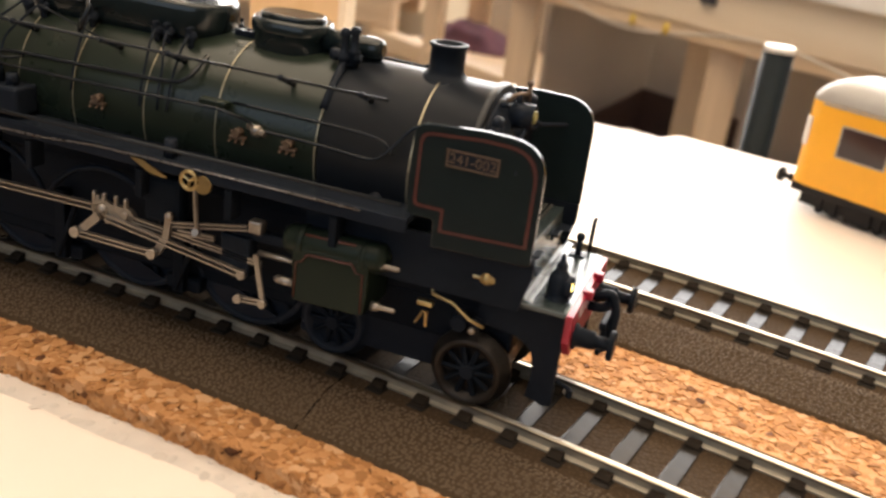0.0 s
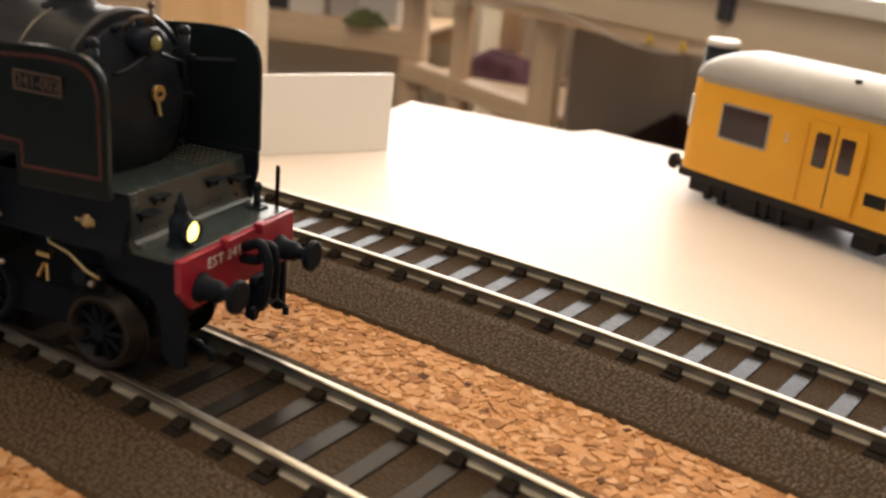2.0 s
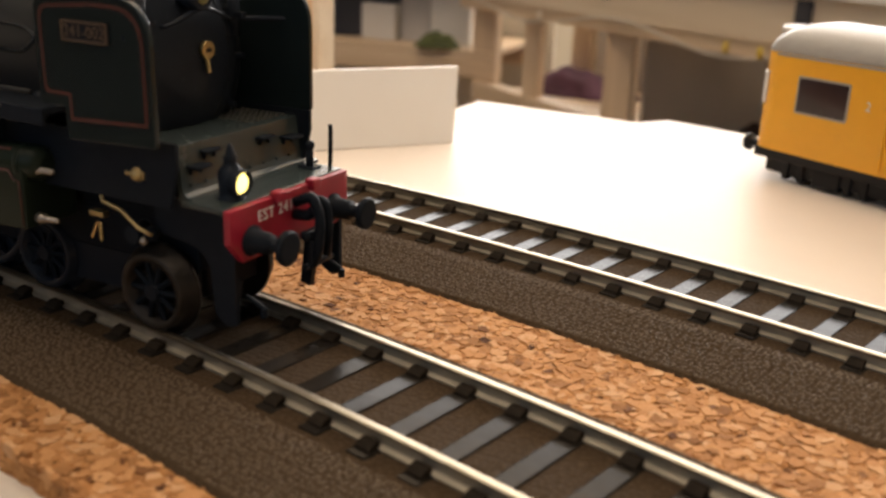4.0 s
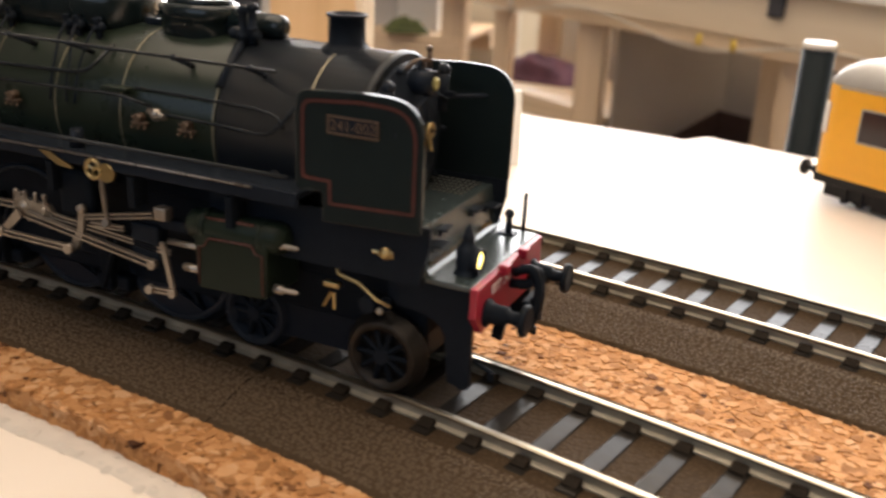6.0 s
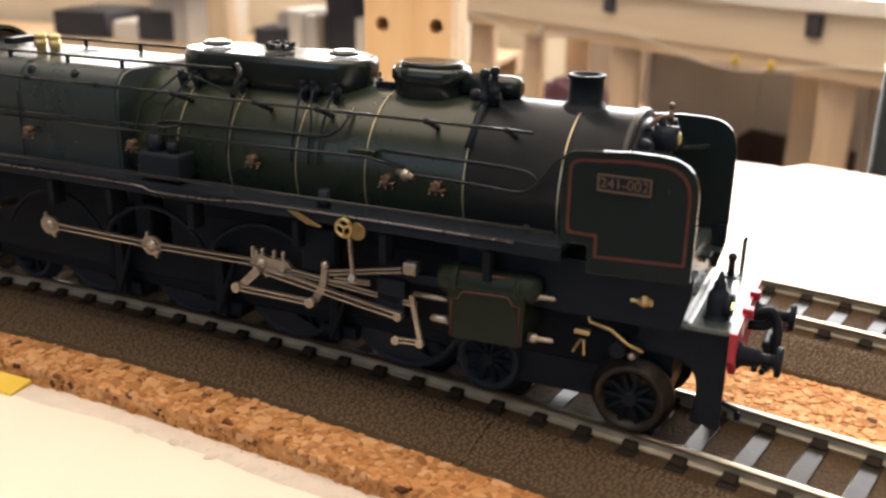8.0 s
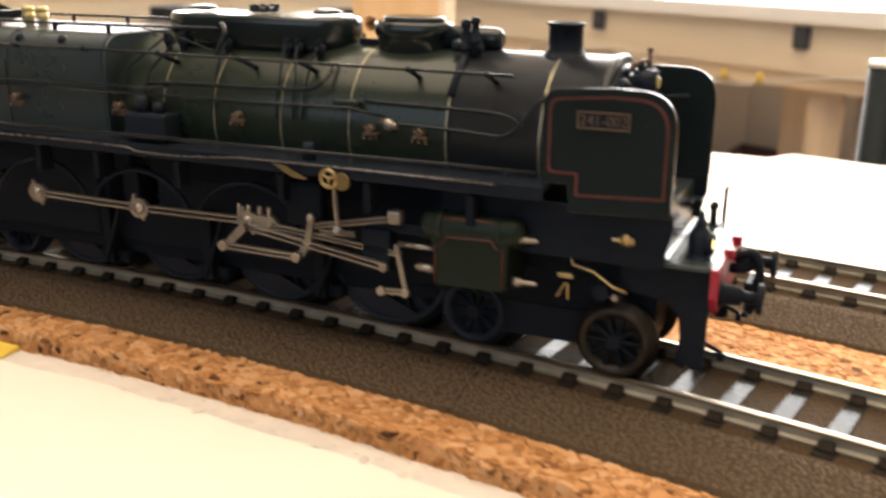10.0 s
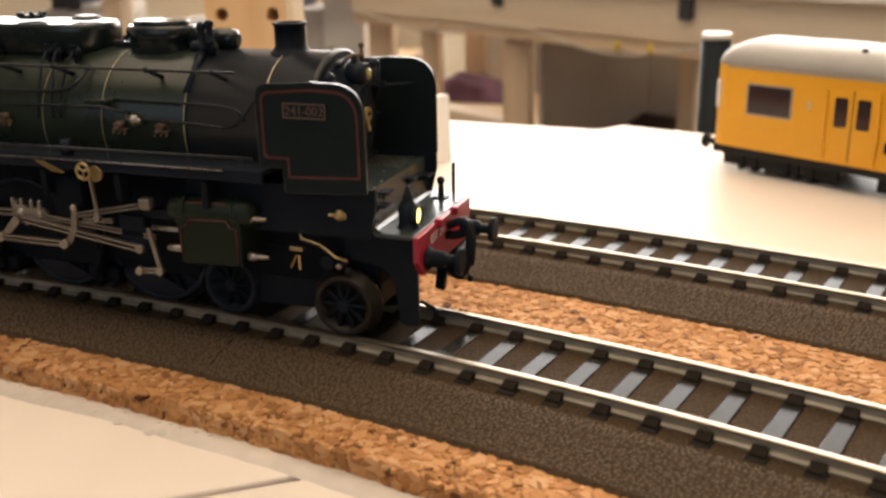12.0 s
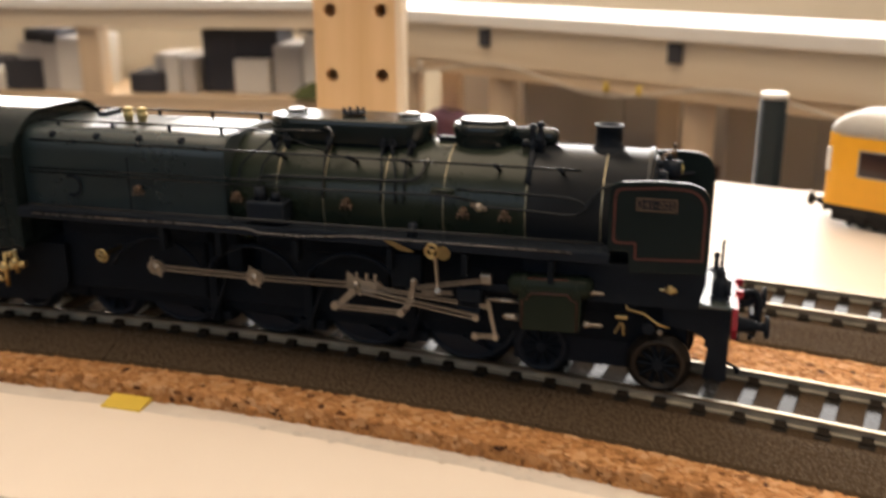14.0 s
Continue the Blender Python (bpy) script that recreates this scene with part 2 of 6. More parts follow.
PINEX = wood("pine_rail", (0.74, 0.57, 0.39), (0.61, 0.45, 0.29), "X", 9)
PALE = wood("pale_fascia", (0.80, 0.68, 0.52), (0.68, 0.54, 0.38), "X", 5)
WALLM = material("beige_plaster", (0.74, 0.67, 0.55), 0.85, grain=0.1, scale=6)
BACKM = material("grey_beige_panel", (0.45, 0.39, 0.33), 0.7, grain=0.18, scale=12)
# near wall and floor kept dark so the loco flanks reflect little
DARKWALL = material("dark_brown_wall", (0.06, 0.05, 0.042), 0.85, grain=0.2, scale=6)
FLOORM = wood("brown_floor", (0.20, 0.135, 0.085), (0.12, 0.08, 0.05), "X", 3)
CEILM = material("white_ceiling", (0.78, 0.75, 0.70), 0.9, grain=0.05, scale=5)
# glue tone mixed with the grey of the cork's cast shadow
GLUE = material("dried_glue_with_shade", (0.66, 0.59, 0.51), 0.5, second=(0.54, 0.48, 0.42), scale=300, bump=0.1, bump_scale=300)
GLUE_D = material("grey_glue_dab", (0.60, 0.545, 0.48), 0.5, second=(0.50, 0.455, 0.40), scale=700, bump=0.3, bump_scale=600)
TAPE_Y = material("yellow_tape", (0.78, 0.55, 0.08), 0.4, grain=0.2, scale=200)
YELLOW = material("yellow_railcar_paint", (0.83, 0.40, 0.015), 0.34, grain=0.08, scale=300)
GREYR = material("grey_railcar_roof", (0.36, 0.34, 0.31), 0.4, grain=0.15, scale=300)
UNDER = material("dark_underframe", (0.010, 0.010, 0.012), 0.5, grain=0.4, scale=500, spec=0.25)
PANE = material("dark_railcar_window", (0.035, 0.022, 0.028), 0.08, grain=0.5, scale=80)
TUBE = material("black_tube", (0.008, 0.014, 0.018), 0.45, grain=0.3, scale=200, spec=0.12)
BROWN = material("brown_cardboard", (0.062, 0.030, 0.022), 0.8, grain=0.5, scale=25)
PURPLE = material("mauve_cloth", (0.24, 0.12, 0.19), 0.9, grain=0.5, scale=40)
GREYBOX = material("grey_carton", (0.58, 0.55, 0.52), 0.7, grain=0.15, scale=20)
WHITEBOX = material("white_carton", (0.78, 0.75, 0.70), 0.6, grain=0.1, scale=20)
DARKBOX = material("dark_blue_grey_carton", (0.04, 0.042, 0.055), 0.55, grain=0.3, scale=20)
MOSS = material("green_scatter_bag", (0.10, 0.12, 0.035), 0.8, grain=0.5, scale=60)
WIRE = material("pale_cable", (0.62, 0.55, 0.46), 0.5, grain=0.1, scale=90)
LENS = material("warm_lamp_lens", (0.85, 0.75, 0.35), 0.15, grain=0.1, scale=900)
DIM = material("pale_lamp_glass", (0.30, 0.27, 0.10), 0.12, grain=0.15, scale=900)
LENS.node_tree.nodes["Principled BSDF"].inputs["Emission Color"].default_value = (1.0, 0.80, 0.22, 1)
LENS.node_tree.nodes["Principled BSDF"].inputs["Emission Strength"].default_value = 5.0
SKYCARD = bpy.data.materials.new("bright_sky")
SKYCARD.use_nodes = True
_b = SKYCARD.node_tree.nodes["Principled BSDF"]
_b.inputs["Base Color"].default_value = (0, 0, 0, 1)
_b.inputs["Emission Color"].default_value, _b.inputs["Emission Strength"].default_value = (0.80, 0.90, 1.0, 1), 3.5

# ---- mesh helpers: all sizes below are in millimetres ----
MM = 0.001


def box(bm, x0, x1, y0, y1, z0, z1, bevel=0.0):
    v = bmesh.ops.create_cube(bm, size=1)["verts"]
    for k in v:
        k.co = Vector(((x0 + x1) / 2 + k.co.x * (x1 - x0), (y0 + y1) / 2 + k.co.y * (y1 - y0), (z0 + z1) / 2 + k.co.z * (z1 - z0)))
    if bevel:
        edges = list({e for k in v for e in k.link_edges})
        bmesh.ops.bevel(bm, geom=edges, offset=bevel, segments=2, affect="EDGES", profile=0.5)
    return bm


def cyl(bm, a, b, r0, r1=None, n=20, caps=True):
    a, b = Vector(a), Vector(b)
    r1 = r0 if r1 is None else r1
    q = (b - a).to_track_quat("Z", "Y")
    rings = []
    for p, r in ((a, r0), (b, r1)):
        rings.append([bm.verts.new(p + q @ Vector((r * math.cos(2 * math.pi * i / n), r * math.sin(2 * math.pi * i / n), 0))) for i in range(n)])
    for i in range(n):
        f = bm.faces.new((rings[0][i], rings[0][(i + 1) % n], rings[1][(i + 1) % n], rings[1][i]))
        f.smooth = n > 8
    if caps:
        bm.faces.new(rings[0][::-1]), bm.faces.new(rings[1])
    return bm


def lathe(bm, a, b, profile, n=40):
    """Turn a profile of (share of the way from a to b, radius) round the line a to b."""
    a, b = Vector(a), Vector(b)
    q = (b - a).to_track_quat("Z", "Y")
    rings = []
    for s, r in profile:
        p = a.lerp(b, s)
        rings.append([bm.verts.new(p + q @ Vector((max(r, 0.01) * math.cos(2 * math.pi * i / n), max(r, 0.01) * math.sin(2 * math.pi * i / n), 0))) for i in range(n)])
    for r0, r1 in zip(rings, rings[1:]):
        for i in range(n):
            bm.faces.new((r0[i], r0[(i + 1) % n], r1[(i + 1) % n], r1[i])).smooth = True
    bm.faces.new(rings[0][::-1]), bm.faces.new(rings[-1])
    return bm


def plate(bm, outline, y0, y1, swap=False, bevel=0.0):
    """A flat outline of (x, z) given thickness from y0 to y1; swap: outline of (y, z), thickness along x."""
    front = [bm.verts.new((y0, u, w) if swap else (u, y0, w)) for u, w in outline]
    back = [bm.verts.new((y1, u, w) if swap else (u, y1, w)) for u, w in outline]
    made = [bm.faces.new(front), bm.faces.new(back[::-1])]
    for i in range(len(outline)):
        j = (i + 1) % len(outline)
        made.append(bm.faces.new((front[j], front[i], back[i], back[j])))
    bmesh.ops.recalc_face_normals(bm, faces=made)
    if bevel:
        bmesh.ops.bevel(bm, geom=list({e for f in made for e in f.edges}), offset=bevel, segments=2, affect="EDGES", profile=0.5)
    return bm


def rounded(points, radii, n=7):
    """Round the corners of an outline; a radius for each corner."""
    out = []
    for i, (p, r) in enumerate(zip(points, radii)):
        p0, p1, p2 = Vector(points[i - 1]), Vector(p), Vector(points[(i + 1) % len(points)])
        if r <= 0:
            out.append(tuple(p1))
            continue
        a, b = p1 + (p0 - p1).normalized() * r, p1 + (p2 - p1).normalized() * r
        for k in range(n + 1):
            s = k / n
            out.append(tuple(a.lerp(p1, s).lerp(p1.lerp(b, s), s)))
    return out


def pipe(bm, points, r, n=8, round_steps=0):
    pts = [Vector(p) for p in points]
    if round_steps:
        fine = [pts[0]]
        for i in range(1, len(pts) - 1):
            a, b = pts[i].lerp(pts[i - 1], 0.35), pts[i].lerp(pts[i + 1], 0.35)
            fine += [a.lerp(pts[i], k / round_steps).lerp(pts[i].lerp(b, k / round_steps), k / round_steps) for k in range(round_steps + 1)]
        pts = fine + [pts[-1]]
    rings, up = [], Vector((0.13, 0.2, 0.97))
    for i, p in enumerate(pts):
        d = (pts[min(i + 1, len(pts) - 1)] - pts[max(i - 1, 0)]).normalized()
        s = d.cross(up)
        s = (s if s.length > 0.05 else d.cross(Vector((1, 0, 0)))).normalized()
        t = s.cross(d)
        rings.append([bm.verts.new(p + r * (math.cos(2 * math.pi * k / n) * s + math.sin(2 * math.pi * k / n) * t)) for k in range(n)])
    for r0, r1 in zip(rings, rings[1:]):
        for k in range(n):
            bm.faces.new((r0[k], r0[(k + 1) % n], r1[(k + 1) % n], r1[k])).smooth = True
    bm.faces.new(rings[0][::-1]), bm.faces.new(rings[-1])
    return bm


def ball(bm, p, r, squash=(1, 1, 1), seg=14):
    v = bmesh.ops.create_uvsphere(bm, u_segments=seg, v_segments=seg // 2 + 2, radius=r)["verts"]
    for k in v:
        k.co = Vector((k.co.x * squash[0] + p[0], k.co.y * squash[1] + p[1], k.co.z * squash[2] + p[2]))
    for f in {f for k in v for f in k.link_faces}:
        f.smooth = True
    return bm


def part(name, bm, mat, parent=None, label="", origin=(0, 0, 0)):
    """Link a bmesh, drawn in millimetres, as one mesh object; under a parent, if one is given."""
    mesh = bpy.data.meshes.new(name)
    bmesh.ops.transform(bm, matrix=Matrix.Scale(MM, 4) @ Matrix.Translation(-Vector(origin)), verts=bm.verts)
    bmesh.ops.recalc_face_normals(bm, faces=bm.faces)
    bm.to_mesh(mesh)
    bm.free()
    mesh.materials.append(mat)
    ob = new(name, mesh)
    ob.location = Vector(origin) * MM
    if parent:
        ob.parent = parent
        if parent.type != "EMPTY" or parent.location.length:
            ob.matrix_parent_inverse = Matrix.Identity(4)
            root, off = parent, Vector((0, 0, 0))
            while root:
                off += Vector(root.location)
                root = root.parent
            ob.location = Vector(origin) * MM - off
    return tagged(ob, label)


def thing(name, place, label, category, group="", kind=""):
    ob = new(name)
    ob.empty_display_size = 0.01
    ob.location = Vector(place) * MM
    return tagged(ob, label, category, group, kind)


def text_mesh(body, size, mat, parent, name, matrix, label="", depth=0.06, spacing=1.0):
    cu = bpy.data.curves.new(name, "FONT")
    cu.body, cu.size, cu.extrude, cu.align_x, cu.align_y, cu.space_character = body, size * MM, depth * MM, "CENTER", "CENTER", spacing
    tmp = bpy.data.objects.new(name, cu)
    scene.collection.objects.link(tmp)
    mesh = bpy.data.meshes.new_from_object(tmp.evaluated_get(bpy.context.evaluated_depsgraph_get()))
    bpy.data.objects.remove(tmp)
    bpy.data.curves.remove(cu)
    mesh.transform(matrix)
    mesh.materials.clear()
    mesh.materials.append(mat)
    ob = new(name, mesh)
    ob.parent = parent
    off, root = Vector((0, 0, 0)), parent
    while root:
        off += Vector(root.location)
        root = root.parent
    ob.location = -off
    return tagged(ob, label)


B = bmesh.new

# ---- the room ----
def wall(name, *b, mat=WALLM, kind="structure"):
    return tagged(part(name, box(B(), *b), mat), "plain beige plastered wall of the room", "wall", kind=kind)


FLOOR_Z = -800
tagged(part("floor", box(B(), -3000, 3000, -2100, 2500, FLOOR_Z - 60, FLOOR_Z), FLOORM), "brown wooden floor of the hobby room", "floor", kind="structure")
tagged(part("ceiling", box(B(), -3000, 3000, -2100, 2500, 1750, 1850), CEILM), "white ceiling of the hobby room", "ceiling", kind="structure")
wall("wall_west", -3100, -3000, -2100, 2500, FLOOR_Z, 1750)
wall("wall_east", 3000, 3100, -2100, 2500, FLOOR_Z, 1750)
# far wall with a window and an added low opening, near wall with one window
WX0, WX1, WZ0, WZ1 = -1700, 960, 240, 1560
VX0, VX1, VZ1 = -2750, -1850, 640
wall("wall_north_lower", -3000, 3000, 2500, 2620, FLOOR_Z, WZ0)
wall("wall_north_upper", -3000, 3000, 2500, 2620, WZ1, 1750)
wall("wall_north_left", -3000, VX0, 2500, 2620, WZ0, WZ1)
wall("wall_north_pier", VX1, WX0, 2500, 2620, WZ0, WZ1)
wall("wall_north_over", VX0, VX1, 2500, 2620, VZ1, WZ1)
wall("wall_north_right", WX1, 3000, 2500, 2620, WZ0, WZ1)
# unseen wall behind the camera, dark to shape the loco's reflections
for name, b in (("wall_south_lower", (-3000, 3000, FLOOR_Z, 300)), ("wall_south_upper", (-3000, 3000, 1600, 1750)), ("wall_south_left", (-3000, -1500, 300, 1600)), ("wall_south_right", (900, 3000, 300, 1600))):
    tagged(wall(name, b[0], b[1], -2220, -2100, b[2], b[3], mat=DARKWALL), "unseen near wall, coloured dark to dim reflections")


def window(name, x0, x1, y, z0, z1):
    root = tagged(new(name), "white framed window in the room wall", "window", kind="structure")
    w = 55
    bm = B()
    for b in ((x0, x1, z0, z0 + w), (x0, x1, z1 - w, z1), (x0, x0 + w, z0 + w, z1 - w), (x1 - w, x1, z0 + w, z1 - w)):
        box(bm, b[0], b[1], y, y + 60, b[2], b[3])
    part("window_frame", bm, CEILM, root)
    part("mullion", box(B(), (x0 + x1) / 2 - 25, (x0 + x1) / 2 + 25, y, y + 50, z0 + w, z1 - w), CEILM, root)
    return root


window("window_1", WX0, WX1, 2540, WZ0, WZ1)
# opening made up for the low fill; no such window is known
window("added_low_window", VX0, VX1, 2540, WZ0, VZ1)
window("window_3", -1500, 900, -2180, 300, 1600)
tagged(part("backdrop", box(B(), WX0 - 2400, WX1 + 900, 3400, 3405, WZ0 - 700, WZ1 + 1500), SKYCARD), "bright pale sky outside the window", "sky", kind="structure")

# unseen panels added to go with the two overhead fills
for cx, cy, hx, hy in ((0, 50, 1120, 870), (-500, 2010, 1020, 250)):
    fix = thing("fill_panel", (cx, cy, 1750), "white panel added out of view above an overhead fill light", "ceiling light", "ceiling lights")
    part("housing", box(B(), cx - hx, cx + hx, cy - hy, cy + hy, 1700, 1750, 6), CEILM, fix)

# ---- the layout table ----
BZ = -9.5
TRACK_C = Vector((-120, -707.7))
R1, R2 = 712.0, 773.0


def arc(r, a):
    """A point at radius r, at angle a (degrees) clockwise from straight ahead."""
    return (TRACK_C.x + r * math.sin(radians(a)), TRACK_C.y + r * math.cos(radians(a)))


def board(name, outline, z0, z1, mat, label, category, kind=""):
    bm = B()
    lo, hi = [bm.verts.new((x, y, z0)) for x, y in outline], [bm.verts.new((x, y, z1)) for x, y in outline]
    made = [bm.faces.new(hi), bm.faces.new(lo[::-1])]
    for i in range(len(outline)):
        j = (i + 1) % len(outline)
        made.append(bm.faces.new((lo[i], lo[j], hi[j], hi[i])))
    bmesh.ops.recalc_face_normals(bm, faces=made)
    ring = [e for e in made[0].edges]
    bmesh.ops.bevel(bm, geom=ring, offset=0.5, segments=2, affect="EDGES", profile=0.5)
    return tagged(part(name, bm, mat), label, category, kind=kind)


left_edge = [(-640, -215), (-460, -140), (-330, -98), (-230, -79), (-170, -71), (-108, -69), (-75, -69.3), (-50, -71.5)]
left_outline = left_edge + [(-46.6, -71.3), (-13.6, -46.4), (18, -22), (300, 190), (300, 197), (26, 214), (-8, 223), (-79.5, 117), (-84, 214), (-640, 214)]
board("layout_board", left_outline, BZ - 5, BZ, BOARD, "cream melamine-faced layout board with curved front edge", "board")
board("side_board", [(-82.5, 116), (-11, 222.5), (-18, 227), (-83, 230)], BZ - 8, BZ - 3, BOARD, "small cream board a step below the layout board", "board")
right_outline = [(-45.8, -72.2), (10, -96), (110, -150), (300, -270), (500, -400), (700, -400), (700, 197), (301.5, 197), (301.5, 189), (19, -23.2), (-12.6, -47.2)]
board("layout_board", right_outline, BZ - 5, BZ, BOARD, "cream melamine-faced layout board with mitred joint", "board")
# plywood edge strip below the curved front edge
lip = [(x, y + 1) for x, y in left_edge] + [(x, y + 22) for x, y in reversed(left_edge)]
board("plywood_apron", lip, BZ - 75, BZ - 5, EDGE, "curved brown plywood apron under the layout board", "board")

for x0, x1, y0, y1 in ((-610, -560, 150, 195), (620, 670, 140, 185), (620, 670, -330, -285), (-330, -290, 100, 140)):
    tagged(part("table_leg", box(B(), x0, x1, y0, y1, FLOOR_Z, BZ - 5, 3), PINE), "square pine leg under the layout board", "leg", group="layout legs")

# cork sheet between the board and the bedding
def ring_strip(profile_in_out, a0, a1, step):
    """Sweep a profile of (radius, z) corners along the curve."""
    bm = B()
    rings, a = [], a0
    while a <= a1 + 1e-6:
        rings.append([bm.verts.new((*arc(r, a), z)) for r, z in profile_in_out])
        a += step
    k = len(profile_in_out)
    for r0, r1 in zip(rings, rings[1:]):
        for i in range(k):
            bm.faces.new((r0[i], r0[(i + 1) % k], r1[(i + 1) % k], r1[i]))
    bm.faces.new(rings[0][::-1]), bm.faces.new(rings[-1])
    return bm


A0, A1 = -24.0, 30.0


def cork_sheet():
    bm = B()
    rings, a = [], A0
    rnd = random.Random(5)
    while a <= A1 + 1e-6:
        e = rnd.uniform(-0.35, 0.35)
        rings.append([bm.verts.new((*arc(r, a), z)) for r, z in ((R1 - 33.5 + e, BZ), (R1 - 33 + e + rnd.uniform(-0.3, 0.3), -7.6), (R1 - 32.2 + e, -6.2), (R2 + 22.5, -6.2), (R2 + 23, BZ))])
        a += 0.12
    for r0, r1 in zip(rings, rings[1:]):
        for i in range(5):
            bm.faces.new((r0[i], r0[(i + 1) % 5], r1[(i + 1) % 5], r1[i]))
    bm.faces.new(rings[0][::-1]), bm.faces.new(rings[-1])
    return tagged(part("cork_underlay", bm, CORK), "orange-brown granulated cork sheet under both tracks", "cork sheet")


cork = cork_sheet()


def cork_chips():
    """Loose-edged chips standing a little proud of the sheet on its bare strips and along its cut edge."""
    rnd = random.Random(21)
    verts, faces = [], []

    def chip(c, u, v, w, size):
        k = rnd.randint(4, 6)
        turn, flat = rnd.uniform(0, 6.28), rnd.uniform(0.6, 1.0)
        tilt_u, tilt_v, high = rnd.uniform(-0.12, 0.12), rnd.uniform(-0.12, 0.12), rnd.uniform(0.0, 0.22)
        base = len(verts)
        ax, ay = u * math.cos(turn) + v * math.sin(turn), v * math.cos(turn) - u * math.sin(turn)
        for lift, g in ((-0.5, 1.0), (high - 0.05, 1.0), (high, 0.95)):
            r2 = random.Random(base)
            for i in range(k):
                t = (i + r2.uniform(-0.3, 0.3)) * 2 * math.pi / k
                a, b = size * g * math.cos(t) * r2.uniform(0.8, 1.15), size * flat * g * math.sin(t) * r2.uniform(0.8, 1.15)
                verts.append((c + ax * a + ay * b + w * (lift + tilt_u * a + tilt_v * b)) * MM)
        for s in (0, k):
            for i in range(k):
                j = (i + 1) % k
                faces.append((base + s + i, base + s + j, base + s + k + j, base + s + k + i))
        faces.append(tuple(base + 2 * k + i for i in range(k)))

    up = Vector((0, 0, 1))
    a = -15.0
    while a < 24:
        out = Vector((math.sin(radians(a)), math.cos(radians(a)), 0))
        along = Vector((out.y, -out.x, 0))
        for lo, hi in ((R1 - 32.6, R1 - 23.6), (R1 + 18.4, R2 - 23.8)):
            r = lo
            while r < hi:
                x, y = arc(r + rnd.uniform(-0.5, 0.5), a + rnd.uniform(-0.05, 0.05))
                chip(Vector((x, y, -6.2)), along, out, up, rnd.choice((0.5, 0.75, 0.95, 1.15, 1.45)) * rnd.uniform(0.85, 1.15))
                r += 1.15
        for z in (-8.9, -7.6, -6.6):
            x, y = arc(R1 - 33.0, a + rnd.uniform(-0.06, 0.06))
            chip(Vector((x, y, z + rnd.uniform(-0.3, 0.3))), along, up, -out, rnd.uniform(0.8, 1.5))
        a += 0.115
    mesh = bpy.data.meshes.new("cork_chip_layer")
    mesh.from_pydata(verts, [], faces)
    mesh.materials.append(CHIP)
    ob = new("cork_chip_layer", mesh)
    ob.parent = cork
    return tagged(ob, "angular tan cork chips", kind="stuff")


cork_chips()

# a smeared strip of dried glue along the cork's edge, with finger dabs in it; its grey also paints the cork's shadow
bm = B()
rnd = random.Random(9)
rows, a = [], A0
while a <= A1:
    w = 3.8 + 0.9 * noise.noise(Vector((a * 0.7, 0, 0))) + 0.12 * noise.noise(Vector((a * 4, 4, 0)))
    rows.append([bm.verts.new((*arc(R1 - 33.2, a), BZ + 0.3)), bm.verts.new((*arc(R1 - 33.5 - w, a), BZ + 0.14)), bm.verts.new((*arc(R1 - 33.8 - w, a), BZ - 0.05))])
    a += 0.1
for r0, r1 in zip(rows, rows[1:]):
    for i in (0, 1):
        bm.faces.new((r0[i], r0[i + 1], r1[i + 1], r1[i])).smooth = True
glue = tagged(part("glue_strip", bm, GLUE), "whitish dried glue along the cork edge, greyed for the cork's shadow", "glue")
for k in range(8):
    a = 2.6 + k * 0.66 + rnd.uniform(-0.1, 0.1)
    bm = B()
    for q in range(3):
        px, py = arc(R1 - 36.2 - (0.9 if q == 1 else 0) + rnd.uniform(-0.4, 0.4), a + (q - 1) * 0.16)
        turn, rx, ry = rnd.uniform(0, 3), rnd.uniform(0.9, 1.5), rnd.uniform(0.6, 0.9)
        ring = []
        for i in range(14):
            t = i * math.pi / 7
            g = 1 + 0.25 * noise.noise(Vector((k + q * 3, math.cos(t), math.sin(t))))
            u, w = rx * g * math.cos(t), ry * g * math.sin(t)
            ring.append((px + u * math.cos(turn) - w * math.sin(turn), py + u * math.sin(turn) + w * math.cos(turn)))
        z = BZ + 0.12 + q * 0.05
        top = bm.verts.new((px, py, z + 0.12))
        low = [bm.verts.new((x, y, z)) for x, y in ring]
        for i in range(14):
            bm.faces.new((top, low[i], low[(i + 1) % 14])).smooth = True
    part("glue_dab", bm, GLUE_D, glue, "grey finger dab of glue")
bm = B()
for k in range(26):
    a = 1.8 + k * 0.25 + rnd.uniform(-0.08, 0.08)
    px, py = arc(R1 - 33.4 - rnd.uniform(0, 1.1), a)
    ball(bm, (px, py, BZ + 0.25), rnd.uniform(0.2, 0.45), (1.4, 1.1, 0.6), 8)
tagged(part("glue_blob_row", bm, GLUE, glue, "small pale blobs of dried glue"), kind="stuff")
bm = ring_strip(((R1 - 38.5, BZ + 0.1), (R1 - 33.6, BZ + 0.4), (R1 - 33.6, BZ + 1.2), (R1 - 38.2, BZ + 0.5)), -0.6, 0.2, 0.2)
tagged(part("tape_scrap", bm, TAPE_Y), "scrap of yellow tape stuck beside the cork", "tape")

# ---- two tracks: bedding, rails, sleepers with chairs ----
RZ = -0.5


